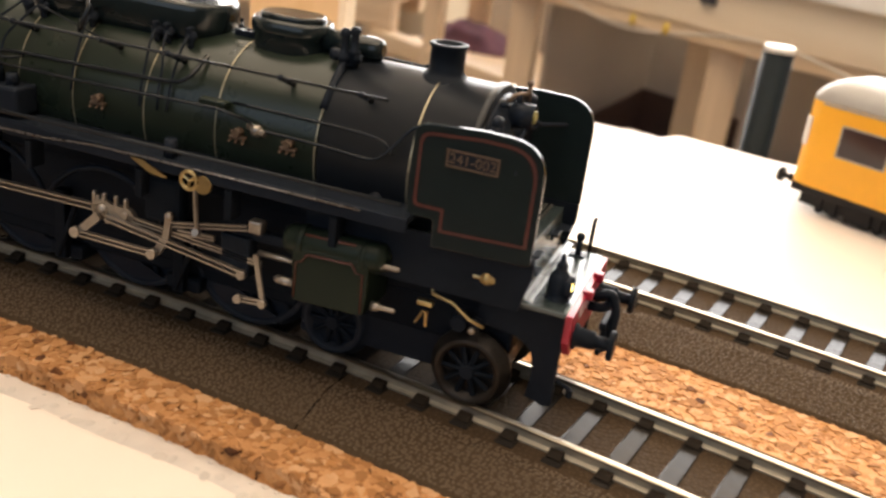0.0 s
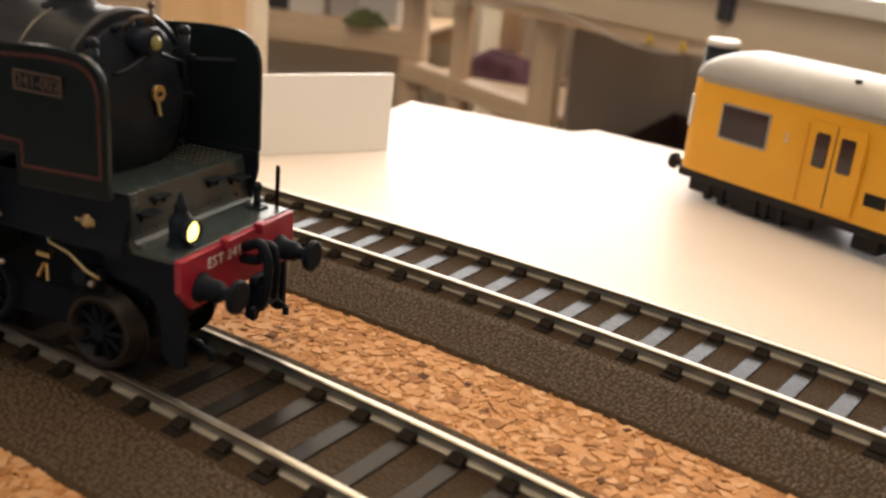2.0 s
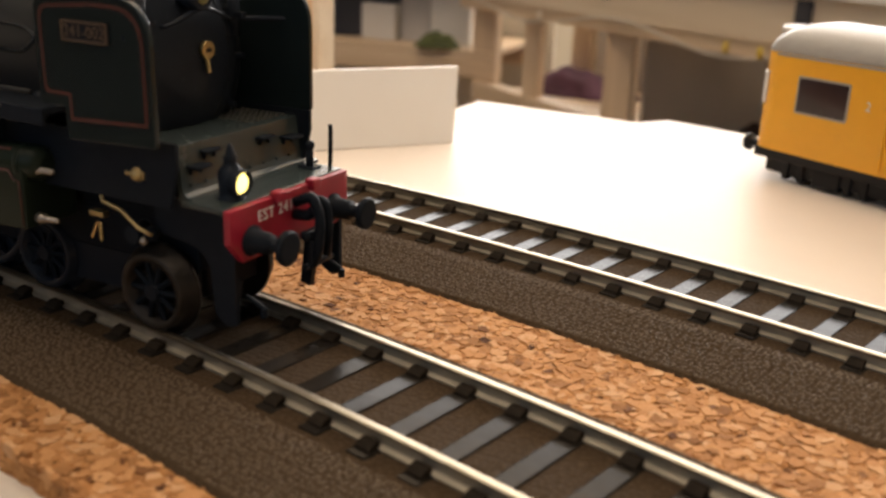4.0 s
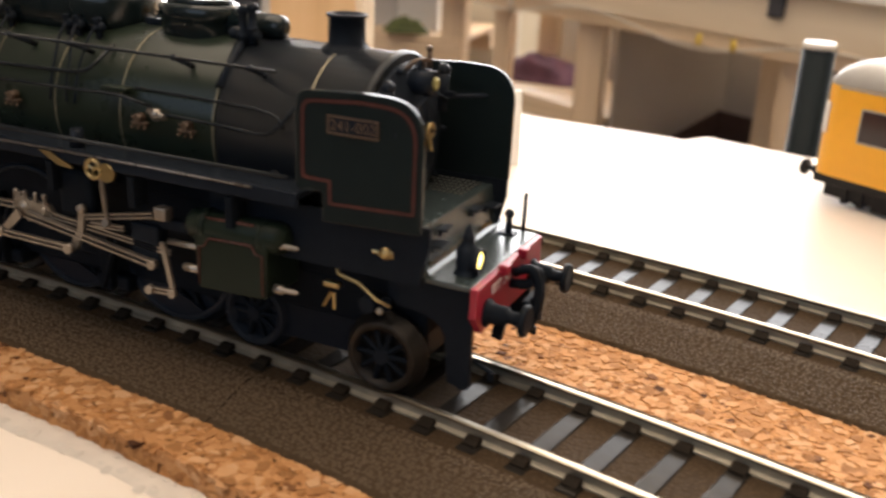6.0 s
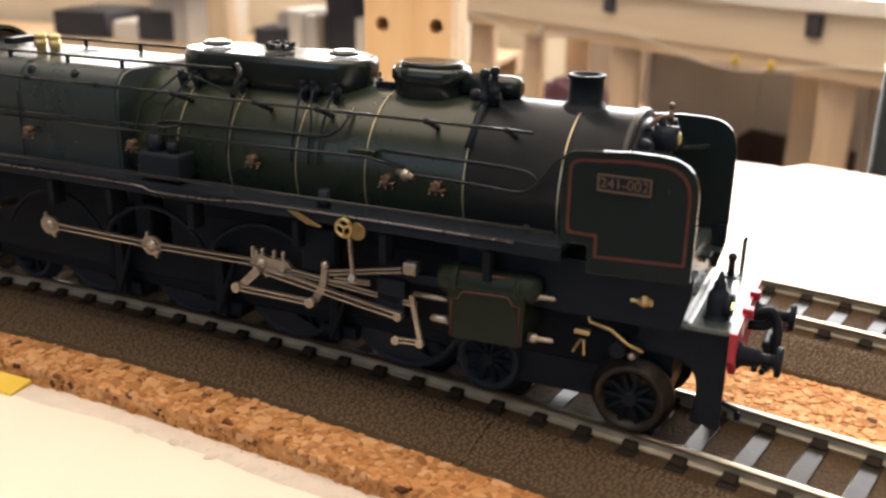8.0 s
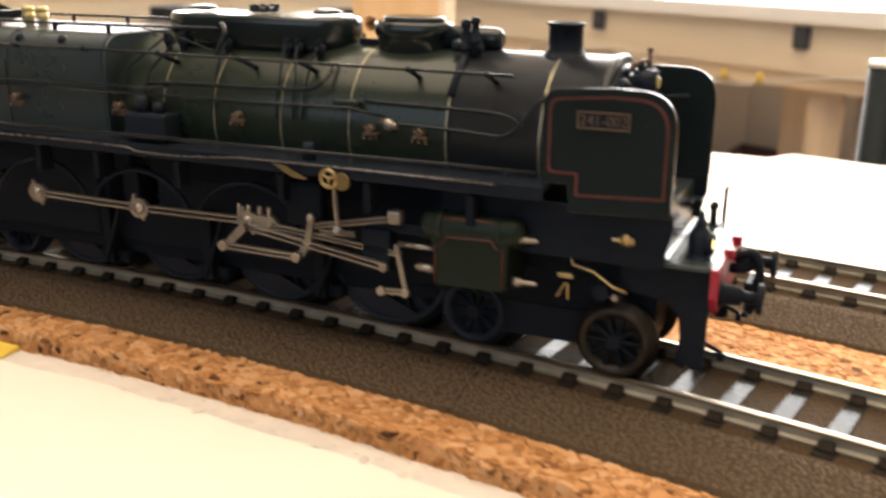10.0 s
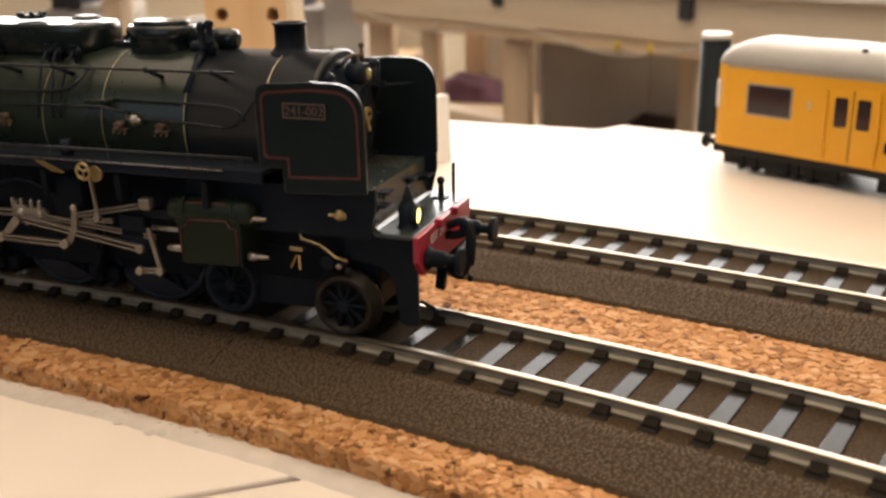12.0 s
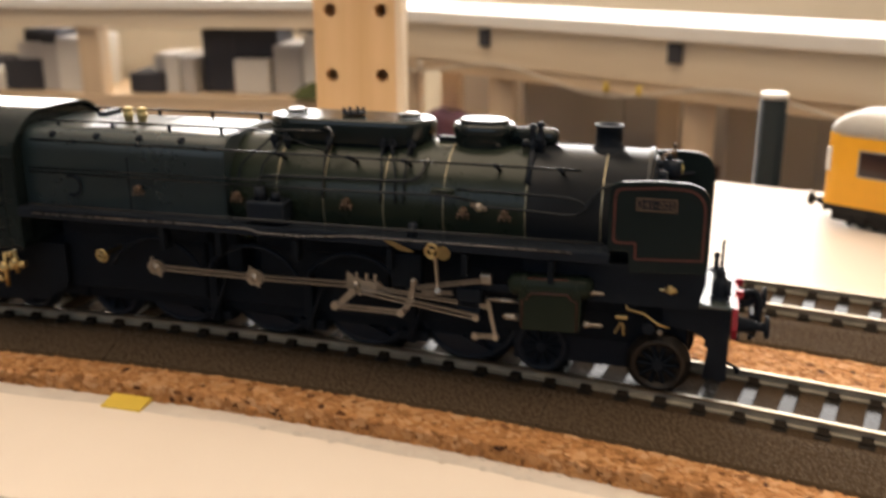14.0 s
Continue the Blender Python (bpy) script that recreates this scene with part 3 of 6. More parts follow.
def rail_mesh(r, a0, a1, parent, label=""):
    s = ((-0.58, -0.15), (-0.55, -0.55), (-0.2, -0.8), (-0.2, -1.75), (-0.9, -2.0), (-0.9, -2.3), (0.9, -2.3), (0.9, -2.0), (0.2, -1.75), (0.2, -0.8), (0.55, -0.55), (0.58, -0.15), (0.28, 0), (-0.28, 0))
    ob = part("rail", ring_strip([(r + u, RZ + w) for u, w in s], a0, a1, 0.35), RAIL, parent, label)
    ob.data.materials.append(RAILW)
    per = len(s)
    for i, f in enumerate(ob.data.polygons[:-2]):
        if 2 <= i % per <= 8:
            f.material_index = 1
    return ob


def piece_mesh(name, bm, mat):
    mesh = bpy.data.meshes.new(name)
    bmesh.ops.transform(bm, matrix=Matrix.Scale(MM, 4), verts=bm.verts)
    bm.to_mesh(mesh)
    bm.free()
    mesh.materials.append(mat)
    return mesh


SLEEPER_MESH = piece_mesh("sleeper", box(B(), -1.5, 1.5, -12.1, 12.1, -1.6, 0, 0.2), SLEEPER)
# a chair: foot under the rail with a jaw on either side of the web
CHAIR_MESH = piece_mesh("chair", plate(B(), [(-2.35, -0.05), (2.35, -0.05), (2.3, 0.3), (1.6, 0.8), (0.6, 0.9), (0.6, 0.08), (-0.6, 0.08), (-0.6, 0.9), (-1.6, 0.8), (-2.3, 0.3)], -1.1, 1.1, True), CHAIR)


def bead_layer(r, a0, a1, root):
    """The foam's coarse beads on the slope that faces the inside of the curve."""
    rnd = random.Random(int(r))
    verts, faces = [], []
    low, high = Vector((r - 23.3, -5.55)), Vector((r - 15.4, -2.93))
    run = high - low
    up = Vector((-run.y, run.x)).normalized()
    rows = int(run.length / 0.64)
    for j in range(rows + 4):
        rr, z = (r - 15.1 + (j - rows) * 0.64, -2.86) if j >= rows else low + run * ((j + 0.5) / rows)
        n_r, n_z = (0.0, 1.0) if j >= rows else up
        step = math.degrees(0.74 / rr)
        a = a0 + (j % 2) * step / 2
        while a < a1:
            t = a + rnd.uniform(-0.38, 0.38) * step
            c, d = math.sin(radians(t)), math.cos(radians(t))
            lift = rnd.uniform(-0.18, 0.18)
            rad = rr + lift
            p = Vector((TRACK_C.x + rad * c, TRACK_C.y + rad * d, z if j >= rows else z + lift * run.y / run.x))
            u, n = Vector((d, -c, 0)), Vector((c * n_r, d * n_r, n_z))
            w = n.cross(u)
            size, tall = rnd.uniform(0.24, 0.33), rnd.uniform(0.11, 0.19)
            base = len(verts)
            for g, h in ((1.0, -0.05), (0.68, 0.7)):
                verts.extend((p + (u * math.cos(k * 1.0472) + w * math.sin(k * 1.0472)) * size * g + n * tall * h) * MM for k in range(6))
            verts.append((p + n * tall) * MM)
            for k in range(6):
                q = (k + 1) % 6
                faces.append((base + k, base + q, base + 6 + q, base + 6 + k))
                faces.append((base + 6 + k, base + 6 + q, base + 12))
            a += step
    mesh = bpy.data.meshes.new("foam_bead_layer")
    mesh.from_pydata(verts, [], faces)
    mesh.polygons.foreach_set("use_smooth", [True] * len(faces))
    mesh.materials.append(BEAD)
    ob = new("foam_bead_layer", mesh)
    ob.parent = root
    ob.location = -Vector(root.location)
    return tagged(ob, "small round beads of the foam surface", kind="stuff")


def track(r, label, cracks=()):
    root = thing("model_track", (*arc(r, 0), BZ), label, "track", group="model tracks")
    prof = ((r - 24, -6.2), (r - 23.4, -5.6), (r - 15.4, -2.95), (r - 14.4, -2.85), (r + 13.2, -2.85), (r + 14.0, -3.0), (r + 17.8, -5.8), (r + 18.4, -6.2))
    cuts = [A0] + [c for k in cracks for c in (k - 0.012, k + 0.012)] + [A1]
    for i in range(0, len(cuts), 2):
        n = max(2, round((cuts[i + 1] - cuts[i]) / 0.4))
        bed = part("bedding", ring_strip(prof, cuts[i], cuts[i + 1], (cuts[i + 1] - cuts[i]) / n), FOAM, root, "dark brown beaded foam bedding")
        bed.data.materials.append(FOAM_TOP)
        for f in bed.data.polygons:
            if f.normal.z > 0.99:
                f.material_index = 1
    rail_mesh(r - 8.65, A0, A1, root, "bright nickel silver rail")
    rail_mesh(r + 8.65, A0, A1, root, "bright nickel silver rail")
    step = math.degrees(7.7 / r)
    k = int(A0 / step)
    while k * step < A1:
        a = k * step
        ob = new("sleeper", SLEEPER_MESH)
        x, y = arc(r, a + 0.15)
        ob.parent = root
        ob.location = Vector((x, y, RZ - 2.1)) * MM - Vector(root.location)
        ob.rotation_euler = (random.uniform(-0.01, 0.01), 0, -radians(a))
        for side_y in (-8.65, 8.65):
            seat = new("chair", CHAIR_MESH)
            seat.parent, seat.location = ob, (0, side_y * MM, 0)
        k += 1
    bead_layer(r, -14.0, 21.0, root)
    return root


track(R1, "curved model track with grey sleepers on brown foam bedding", (-1.35, 7.1))
track(R2, "outer curved model track with grey sleepers on brown foam bedding", (3.0,))

# ---- the locomotive: front beam at x = 0, nose towards +x, near side towards -y ----
CY = -2.0
BR, BZC = 12.4, 33.2
loco = thing("steam_locomotive", (-75, CY, RZ), "dark green model steam locomotive with brass fittings on curved track", "locomotive")


def near_y(x):
    """The inner track's middle line at x."""
    return TRACK_C.y + math.sqrt(R1 ** 2 - (x - TRACK_C.x) ** 2)


# boiler barrel and smokebox
bm = lathe(B(), (-106, CY, BZC), (-40, CY, BZC), [(0, BR - 0.2), (0.01, BR), (0.99, BR), (1, BR - 0.2)], 56)
part("boiler", bm, OLIVE, loco, "olive green boiler barrel")
bm = lathe(B(), (-40, CY, BZC), (-16.6, CY, BZC), [(0, BR - 0.15), (0.02, BR + 0.1), (0.94, BR + 0.1), (0.95, BR + 0.45), (0.985, BR + 0.45), (1, BR)], 56)
part("smokebox", bm, SMOKE, loco, "matt graphite grey smokebox")
bm = lathe(B(), (-16.7, CY, BZC), (-13.2, CY, BZC), [(0, BR - 0.8), (0.15, BR - 1.2), (0.3, BR - 2.2), (0.6, 8.6), (0.85, 5), (1, 0.5)], 48)
door = part("smokebox_door", bm, BLACK, loco, "domed black smokebox door")
bm = B()
for k in range(10):
    a = 2 * math.pi * k / 10
    p = Vector((-16.0, CY + (BR - 1.2) * math.cos(a), BZC + (BR - 1.2) * math.sin(a)))
    cyl(bm, p, p + Vector((1.0, 0, 0)), 0.55, 0.45, 8)
part("door_clamps", bm, BLACK, door)
bm = B()
pipe(bm, [(-13.6, CY - 6.5, BZC + 5.4), (-12.5, CY - 6.0, BZC + 5.6), (-12.2, CY, BZC + 7.8), (-12.5, CY + 6, BZC + 5.6), (-13.6, CY + 6.5, BZC + 5.4)], 0.28, 8, 4)
part("door_rail", bm, BLACK, door)
bm = cyl(B(), (-13.3, CY + 1.2, 35.2), (-12.6, CY + 1.2, 35.2), 1.15, 1.15, 24)
cyl(bm, (-13.1, CY + 1.2, 34.4), (-12.7, CY + 1.2, 32.2), 0.35, 0.35, 8)
badge = part("badge", bm, BRASS, door, "brass badge with dark mark")
part("badge_mark", plate(B(), [(-0.6 + CY + 1.2, 34.9), (0.6 + CY + 1.2, 34.9), (0.3 + CY + 1.2, 35.5), (-0.3 + CY + 1.2, 35.5)], -12.62, -12.5, True), BLACK, door)

for x, r, top in ((-25.5, BR + 0.14, BAND), (-40.2, BR + 0.06, BAND), (-56.8, BR + 0.06, BAND), (-69.4, BR + 0.06, BAND), (-82.5, BR + 0.06, BAND), (-93, BR + 0.05, BAND)):
    part("boiler_band", cyl(B(), (x - 0.13, CY, BZC), (x + 0.13, CY, BZC), r + 0.1, r + 0.1, 64, False), top, loco, "thin gilt boiler band")

# firebox with rounded shoulders
ft = 46.3
FW = 13.9


def firebox_outline(g=0.0):
    return rounded([(CY - FW - g, 28.8), (CY - FW - g, ft + g), (CY + FW + g, ft + g), (CY + FW + g, 28.8)], [0, 5.4, 5.4, 0], 10)


part("firebox", plate(B(), firebox_outline(), -154.2, -104, True, 0.25), TEAL, loco, "dark blue-green square-topped firebox with rounded shoulders")
for x in (-105, -127):
    part("firebox_band", plate(B(), firebox_outline(0.12), x - 0.35, x + 0.35, True), TEAL, loco)
for x in (-146.4, -135.2, -124.6, -114.4):
    for s in (1, -1):
        part("firebox_plug", lathe(B(), (x, CY - s * 12.0, 44.4), (x, CY - s * 12.9, 45.5), [(0, 0.95), (0.6, 0.95), (1, 0.4)], 12), BLACK, loco)
for k in range(2):
    x = -135.2 + k * 3.6
    bm = lathe(B(), (x, CY, ft - 0.1), (x, CY, ft + 3.3), [(0, 0.9), (0.25, 0.9), (0.3, 1.15), (0.62, 1.2), (0.66, 0.8), (0.72, 1.15), (0.95, 1.1), (1, 0.6)], 18)
    part("safety_valve", bm, CREAMB, loco, "pale brass safety valve")

# chimney
bm = lathe(B(), (-26, CY, BZC + BR - 1.2), (-26, CY, 50.3), [(0, 4.6), (0.10, 4.3), (0.22, 3.2), (0.34, 2.65), (0.9, 2.6), (0.93, 2.9), (0.99, 2.9), (1, 2.6), (0.995, 2.1), (0.7, 2.0)], 36)
part("chimney", bm, IRON, loco, "short black chimney with turned rim")


def capsule(x0, x1, half, z0, z1, prof=((0, 0.93), (0.15, 1.0), (0.78, 1.0), (0.93, 0.975), (1, 0.9))):
    """A long box with round ends seen from above and softened top edges."""
    bm = B()
    n = 12
    outline = []
    for k in range(n + 1):
        a = -math.pi / 2 + math.pi * k / n
        outline.append((x1 - half + half * math.cos(a), half * math.sin(a)))
    for k in range(n + 1):
        a = math.pi / 2 + math.pi * k / n
        outline.append((x0 + half + half * math.cos(a), half * math.sin(a)))
    rings = []
    for z, g in ((z0 + (z1 - z0) * s, g) for s, g in prof):
        cx = (x0 + x1) / 2
        shrink = half * (1 - g)
        rings.append([bm.verts.new((cx + (x - cx) * (1 - shrink / ((x1 - x0) / 2)), CY + y * g, z)) for x, y in outline])
    for r0, r1 in zip(rings, rings[1:]):
        for i in range(len(outline)):
            j = (i + 1) % len(outline)
            bm.faces.new((r0[i], r0[j], r1[j], r1[i])).smooth = True
    bm.faces.new(rings[0][::-1]), bm.faces.new(rings[-1])
    return bm


sand = part("sand_box", capsule(-98.6, -61.8, 6.6, 43.6, 49.9, ((0, 0.82), (0.2, 0.92), (0.4, 0.99), (0.8, 1.0), (0.92, 0.98), (1, 0.92))), GREEN, loco, "long flat-topped dark green sand box")
for x in (-93, -80, -67.5):
    lid = part("filler_lid", lathe(B(), (x, CY, 50.2), (x, CY, 51.0), [(0, 2.6), (0.4, 2.6), (0.7, 2.3), (1, 1.6)], 24), GREEN if x != -80 else BLACK, sand)
    if x == -80:
        for k in range(8):
            p = Vector((x + 2.2 * math.cos(k * math.pi / 4), CY + 2.2 * math.sin(k * math.pi / 4), 50.6))
            part("bolt", cyl(B(), p, p + Vector((0, 0, 0.8)), 0.42, 0.42, 8), BLACK, lid)
dome = part("steam_dome", capsule(-58.0, -44.8, 4.9, 43.6, 49.6, ((0, 0.9), (0.3, 0.9), (0.6, 0.92), (0.66, 0.99), (0.78, 1.0), (0.9, 0.985), (1, 0.9))), GREEN, loco, "oval dark green steam dome with glossy flat top")
part("dome_lid", capsule(-56.6, -46.2, 3.9, 49.4, 50.4, ((0, 1.0), (0.6, 1.0), (0.9, 0.96), (1, 0.9))), GREEN, dome)
bm = lathe(B(), (-46.5, CY, 47.2), (-36.0, CY, 47.2), [(0, 1.9), (0.86, 1.9), (0.96, 1.6), (1, 0.9)], 20)
part("dome_pipe", bm, GREEN, dome)
bm = B()
for k in range(7):
    cyl(bm, (-60.6 + k * 0.8, CY - 1 + 0.0 * k, 45.4), (-60.6 + k * 0.8, CY - 1, 46.6), 0.4, 0.4, 8)
part("filler_ring", bm, BLACK, loco)
# cluster of valves behind the chimney
for x, y, z0, z1 in ((-40.5, CY - 4.4, 43.6, 49.6), (-39.0, CY - 4.2, 45, 50.0)):
    bm = lathe(B(), (x, y, z0), (x, y, z1 + 0.9), [(0, 0.8), (0.3, 0.7), (0.34, 0.95), (0.42, 0.95), (0.46, 0.6), (0.8, 0.55), (0.84, 0.85), (0.96, 0.75), (1, 0.3)], 14)
    part("valve", bm, BLACK, loco, "small black upright valve")
part("valve_pipe", lathe(B(), (-42.6, CY - 4.2, 46.4), (-37.8, CY - 4.2, 46.4), [(0, 0.9), (0.2, 0.95), (0.25, 0.65), (1, 0.65)], 12), BLACK, loco)
part("valve_elbow", pipe(B(), [(-40.3, CY - 4.8, 45.2), (-40.2, CY - 6.4, 44.2), (-40.2, CY - 10.6, 39.6)], 0.7, 10, 3), BLACK, loco)

# whistle and pumps by the smokebox front
bm = B()
cyl(bm, (-14.2, CY + 0.6, 42), (-14.2, CY + 0.6, 45.2), 0.5, 0.4, 10)
cyl(bm, (-13.2, CY + 0.5, 44.2), (-13.2, CY + 0.5, 46.4), 0.45, 0.3, 10)
ball(bm, (-13.2, CY + 0.5, 46.7), 0.5)
pipe(bm, [(-16, CY - 1.5, 43.5), (-14.8, CY - 1, 45), (-13.2, CY + 0.4, 45.2)], 0.35, 8, 3)
part("whistle", bm, GOLD_P, loco, "small brass whistle")
bm = cyl(B(), (-15.0, CY - 0.6, 42.2), (-11.6, CY - 0.6, 42.2), 1.9, 1.75, 22)
cyl(bm, (-14.2, CY - 0.6, 43.4), (-14.2, CY - 0.6, 45.2), 0.6, 0.4, 10)
head = part("headlamp", bm, BLACK, loco, "small black headlamp with warm lens")
part("lens", lathe(B(), (-11.62, CY - 0.6, 42.2), (-11.2, CY - 0.6, 42.2), [(0, 1.05), (0.6, 0.9), (1, 0.3)], 20), DIM, head, "pale yellow lamp lens")
for s in (-1, 1):
    bm = box(B(), -16.4, -12.6, CY + s * 8.6 - 0.5, CY + s * 8.6 + 0.5, 38.8, 39.6, 0.1)
    cyl(bm, (-14.6, CY + s * 8.8, 36.4), (-14.6, CY + s * 8.8, 42.2), 0.85, 0.85, 12)
    ball(bm, (-14.6, CY + s * 8.8, 42.5), 0.95)
    part("front_bracket", bm, BLACK, loco)

# handrails and pipes along the near and far side of the boiler
def ang(deg, r):
    """A point at that angle up from the side of the boiler (near side)."""
    return CY - r * math.cos(radians(deg)), BZC + r * math.sin(radians(deg))


for s in (1, -1):
    def side(x, deg, r):
        y, z = ang(deg, r)
        return (x, CY + s * (y - CY), z)

    def at(x, y, z):
        return (x, CY + s * (y - CY), z)

    part("handrail", pipe(B(), [at(-151, -16.5, 43.9), at(-104, -16.5, 43.9), at(-29.5, -14.7, 43.4)], 0.24, 8), GUN, loco, "thin dark handrail along the boiler")
    for x in (-140, -124, -108, -92, -76, -64.5, -46, -33.5):
        tip = at(x, -16.5 + 1.8 * max(x + 104, 0) / 74.5, 43.9 - 0.5 * max(x + 104, 0) / 74.5)
        bm = cyl(B(), at(x, -13.6, 43.0) if x < -104 else side(x, 44, 12.2), tip, 0.42, 0.34, 10)
        ball(bm, tip, 0.52, seg=10)
        part("handrail_knob", bm, BLACK, loco)
    part("upper_rail", pipe(B(), [at(-152, -11.4, 47.4), at(-104, -11.4, 47.6), at(-82.5, -11.8, 47.9)], 0.26, 8), GUN, loco, "thin rail along the firebox top")
    for x in (-147, -133, -119, -106.5):
        part("rail_post", cyl(B(), at(x, -11.4, 45.6), at(x, -11.4, 47.5), 0.4, 0.4, 8), BLACK, loco)
    part("feed_pipe", pipe(B(), [at(-97, -15.2, 37.6), at(-95, -15.2, 38.8), at(-74, -15.2, 39.1), at(-63, -15.0, 39.4), at(-61.3, -14.4, 40.6), side(-61, 50, 13.0)], 0.32, 8, 4), GUN, loco)
    part("feed_pipe", pipe(B(), [side(-50.5, 7, 13.4), side(-48.5, 9, 13.7), side(-38, 8, 13.6), side(-30.5, 6, 13.6), side(-28.8, 12, 13.5), side(-25.5, 34, 13.4), side(-17.5, 35, 13.4)], 0.27, 8, 4), GUN, loco)
    part("feed_pipe", pipe(B(), [at(-152, -16.8, 36.7), at(-80, -16.6, 36.9), at(-55.5, -16.2, 37.3), at(-50, -15.6, 36.2)], 0.24, 8), GUN, loco)
    part("feed_pipe", pipe(B(), [at(-152, -16.8, 37.6), at(-93, -16.6, 38.0), at(-91, -15.2, 38.4)], 0.2, 8), GUN, loco)
    part("swan_neck_pipe", pipe(B(), [at(-84.5, -9.4, 47.6), at(-82.0, -11.6, 48.8), at(-80.4, -12.8, 47.4), at(-81.0, -13.6, 45.6), at(-82.0, -13.4, 43.6)], 0.42, 8, 4), GUN, loco)
    part("thin_stay", pipe(B(), [at(-100, -11.0, 47.4), at(-92, -12.2, 46.6), side(-79, 44, 14.0)], 0.14, 6), GUN, loco)
    part("feed_pipe", pipe(B(), [side(-54, 22, 13.2), side(-50, 22, 13.4), side(-30, 21, 13.4), side(-28, 12, 13.4)], 0.24, 8, 3), GUN, loco)
    # drop pipes from the sand box
    for x, dx in ((-95.5, -6), (-92.5, -4), (-83, 0.5), (-71, 1), (-69, 2), (-65, 0)):
        part("sand_pipe", pipe(B(), [(x, CY - s * 6.3, 46.5), side(x + dx * 0.3, 50, 14.2), side(x + dx, 33, 13.4), side(x + dx, 20, 13.1), side(x + dx * 1.2, 6, 13.1)], 0.2, 8, 3), BLACK, loco)
    for x in (-95.5, -92.5, -83, -71, -69, -65):
        bm = B()
        ball(bm, (x, CY - s * 6.8, 45.2), 1.0, seg=10)
        cyl(bm, (x, CY - s * 6.8, 43.6), (x, CY - s * 7.4, 46.6), 0.55, 0.55, 8)
        part("sand_valve", bm, BLACK, loco)
    bm = box(B(), -98, -89.5, min(side(0, 0, 17)[1], side(0, 0, 12)[1]), max(side(0, 0, 17)[1], side(0, 0, 12)[1]), 29.4, 34.0, 0.5)
    cyl(bm, (-95.6, CY - s * 14.6, 34), (-95.6, CY - s * 14.6, 36.8), 1.5, 1.2, 14)
    cyl(bm, (-92, CY - s * 14.8, 34), (-92, CY - s * 14.8, 35.8), 1.1, 0.9, 14)
    part("feed_pump", bm, BLACK, loco, "black boiler feed pump")
    bm = box(B(), -59, -54.5, min(side(0, 0, 13.8)[1], side(0, 0, 12)[1]), max(side(0, 0, 13.8)[1], side(0, 0, 12)[1]), 37.4, 38.2, 0.15)
    part("step_bracket", bm, OLIVE, loco)
    part("lifting_hook", pipe(B(), [at(-141.5 + 2.2 * math.cos(k * 0.5 - 2.0), -16.3, 34.0 + 2.2 * math.sin(k * 0.5 - 2.0)) for k in range(9)], 0.3, 8), BLACK, loco)
    part("firebox_seam", box(B(), -127.4, -127.0, *sorted((CY - s * 13.9, CY - s * 14.05)), 29, 41), BLACK, loco)
    # white-metal check valve
    bm = B()
    ball(bm, side(-49.2, 8, 13.6), 0.95, seg=12)
    cyl(bm, side(-50.8, 10, 13.4), side(-47.6, 7, 13.8), 0.5, 0.5, 10)
    part("check_valve", bm, STEEL, loco, "bright metal check valve")
    # star-shaped washout plugs in gilt
    for x, y, zc in ((-44, 13.9, 34.0), (-52.4, 13.9, 34.0), (-77.1, 13.9, 34.2), (-101.4, 14.6, 34.2), (-124.3, 15.6, 34.4)):
        bm = B()
        yy = CY - s * (y - 1.2)
        ye = CY - s * y
        box(bm, x - 1.25, x + 1.25, min(yy, ye), max(yy, ye), zc - 0.75, zc - 0.4, 0.1)
        cyl(bm, (x, yy, zc + 0.15), (x, ye - s * 0.2, zc + 0.15), 0.72, 0.6, 10)
        for k in (-1, 0, 1):
            cyl(bm, (x + k * 0.8, yy, zc - 0.5), (x + k * 1.15, ye - s * 0.1, zc - 1.3), 0.2, 0.2, 8)
            ball(bm, (x + k * 0.6, ye - s * 0.1, zc + 0.75 - abs(k) * 0.35), 0.24, seg=8)
        part("washout_plug", bm, GOLD_P, loco, "small gilt washout plug")

# running boards, with a long pipe below
for s in (1, -1):
    y0, y1 = sorted((CY - s * 17.6, CY - s * 11.5))
    part("running_board", box(B(), -154, -23.0, y0, y1, 28.0, 29.0, 0.15), BLACK, loco, "black running board")
    ye = CY - s * 17.7
    part("valance", box(B(), -154, -23, min(ye, ye + s * 0.6), max(ye, ye + s * 0.6), 26.9, 28.9, 0.1), BLACK, loco)
    part("valance_pipe", pipe(B(), [(-150, ye - s * 0.3, 30.2), (-100, ye - s * 0.3, 30.4), (-24, ye - s * 0.3, 31.0)], 0.3, 8, 3), GUN, loco)
    part("valance_pipe", pipe(B(), [(-150, ye - s * 0.2, 28.0), (-96.6, ye - s * 0.2, 28.5), (-95.4, ye - s * 0.2, 27.6), (-85, ye - s * 0.2, 27.7), (-78, ye - s * 0.2, 28.2), (-74, ye - s * 0.2, 28.6), (-30, ye - s * 0.2, 28.7)], 0.17, 8, 3), PIPE, loco, "thin pipe brightened to draw the running board's highlight")
    for x in (-118, -104.5, -87, -66.5, -51, -34):
        part("bracket", box(B(), x - 0.6, x + 0.6, min(ye, ye + s * 3), max(ye, ye + s * 3), 22.0, 26.5, 0.15), DEEP, loco)
    bm = cyl(B(), (-62.0, CY - s * 16.0, 29.0), (-62, CY - s * 16.0, 31.8), 1.1, 0.9, 12)
    part("oil_box", bm, BLACK, loco)

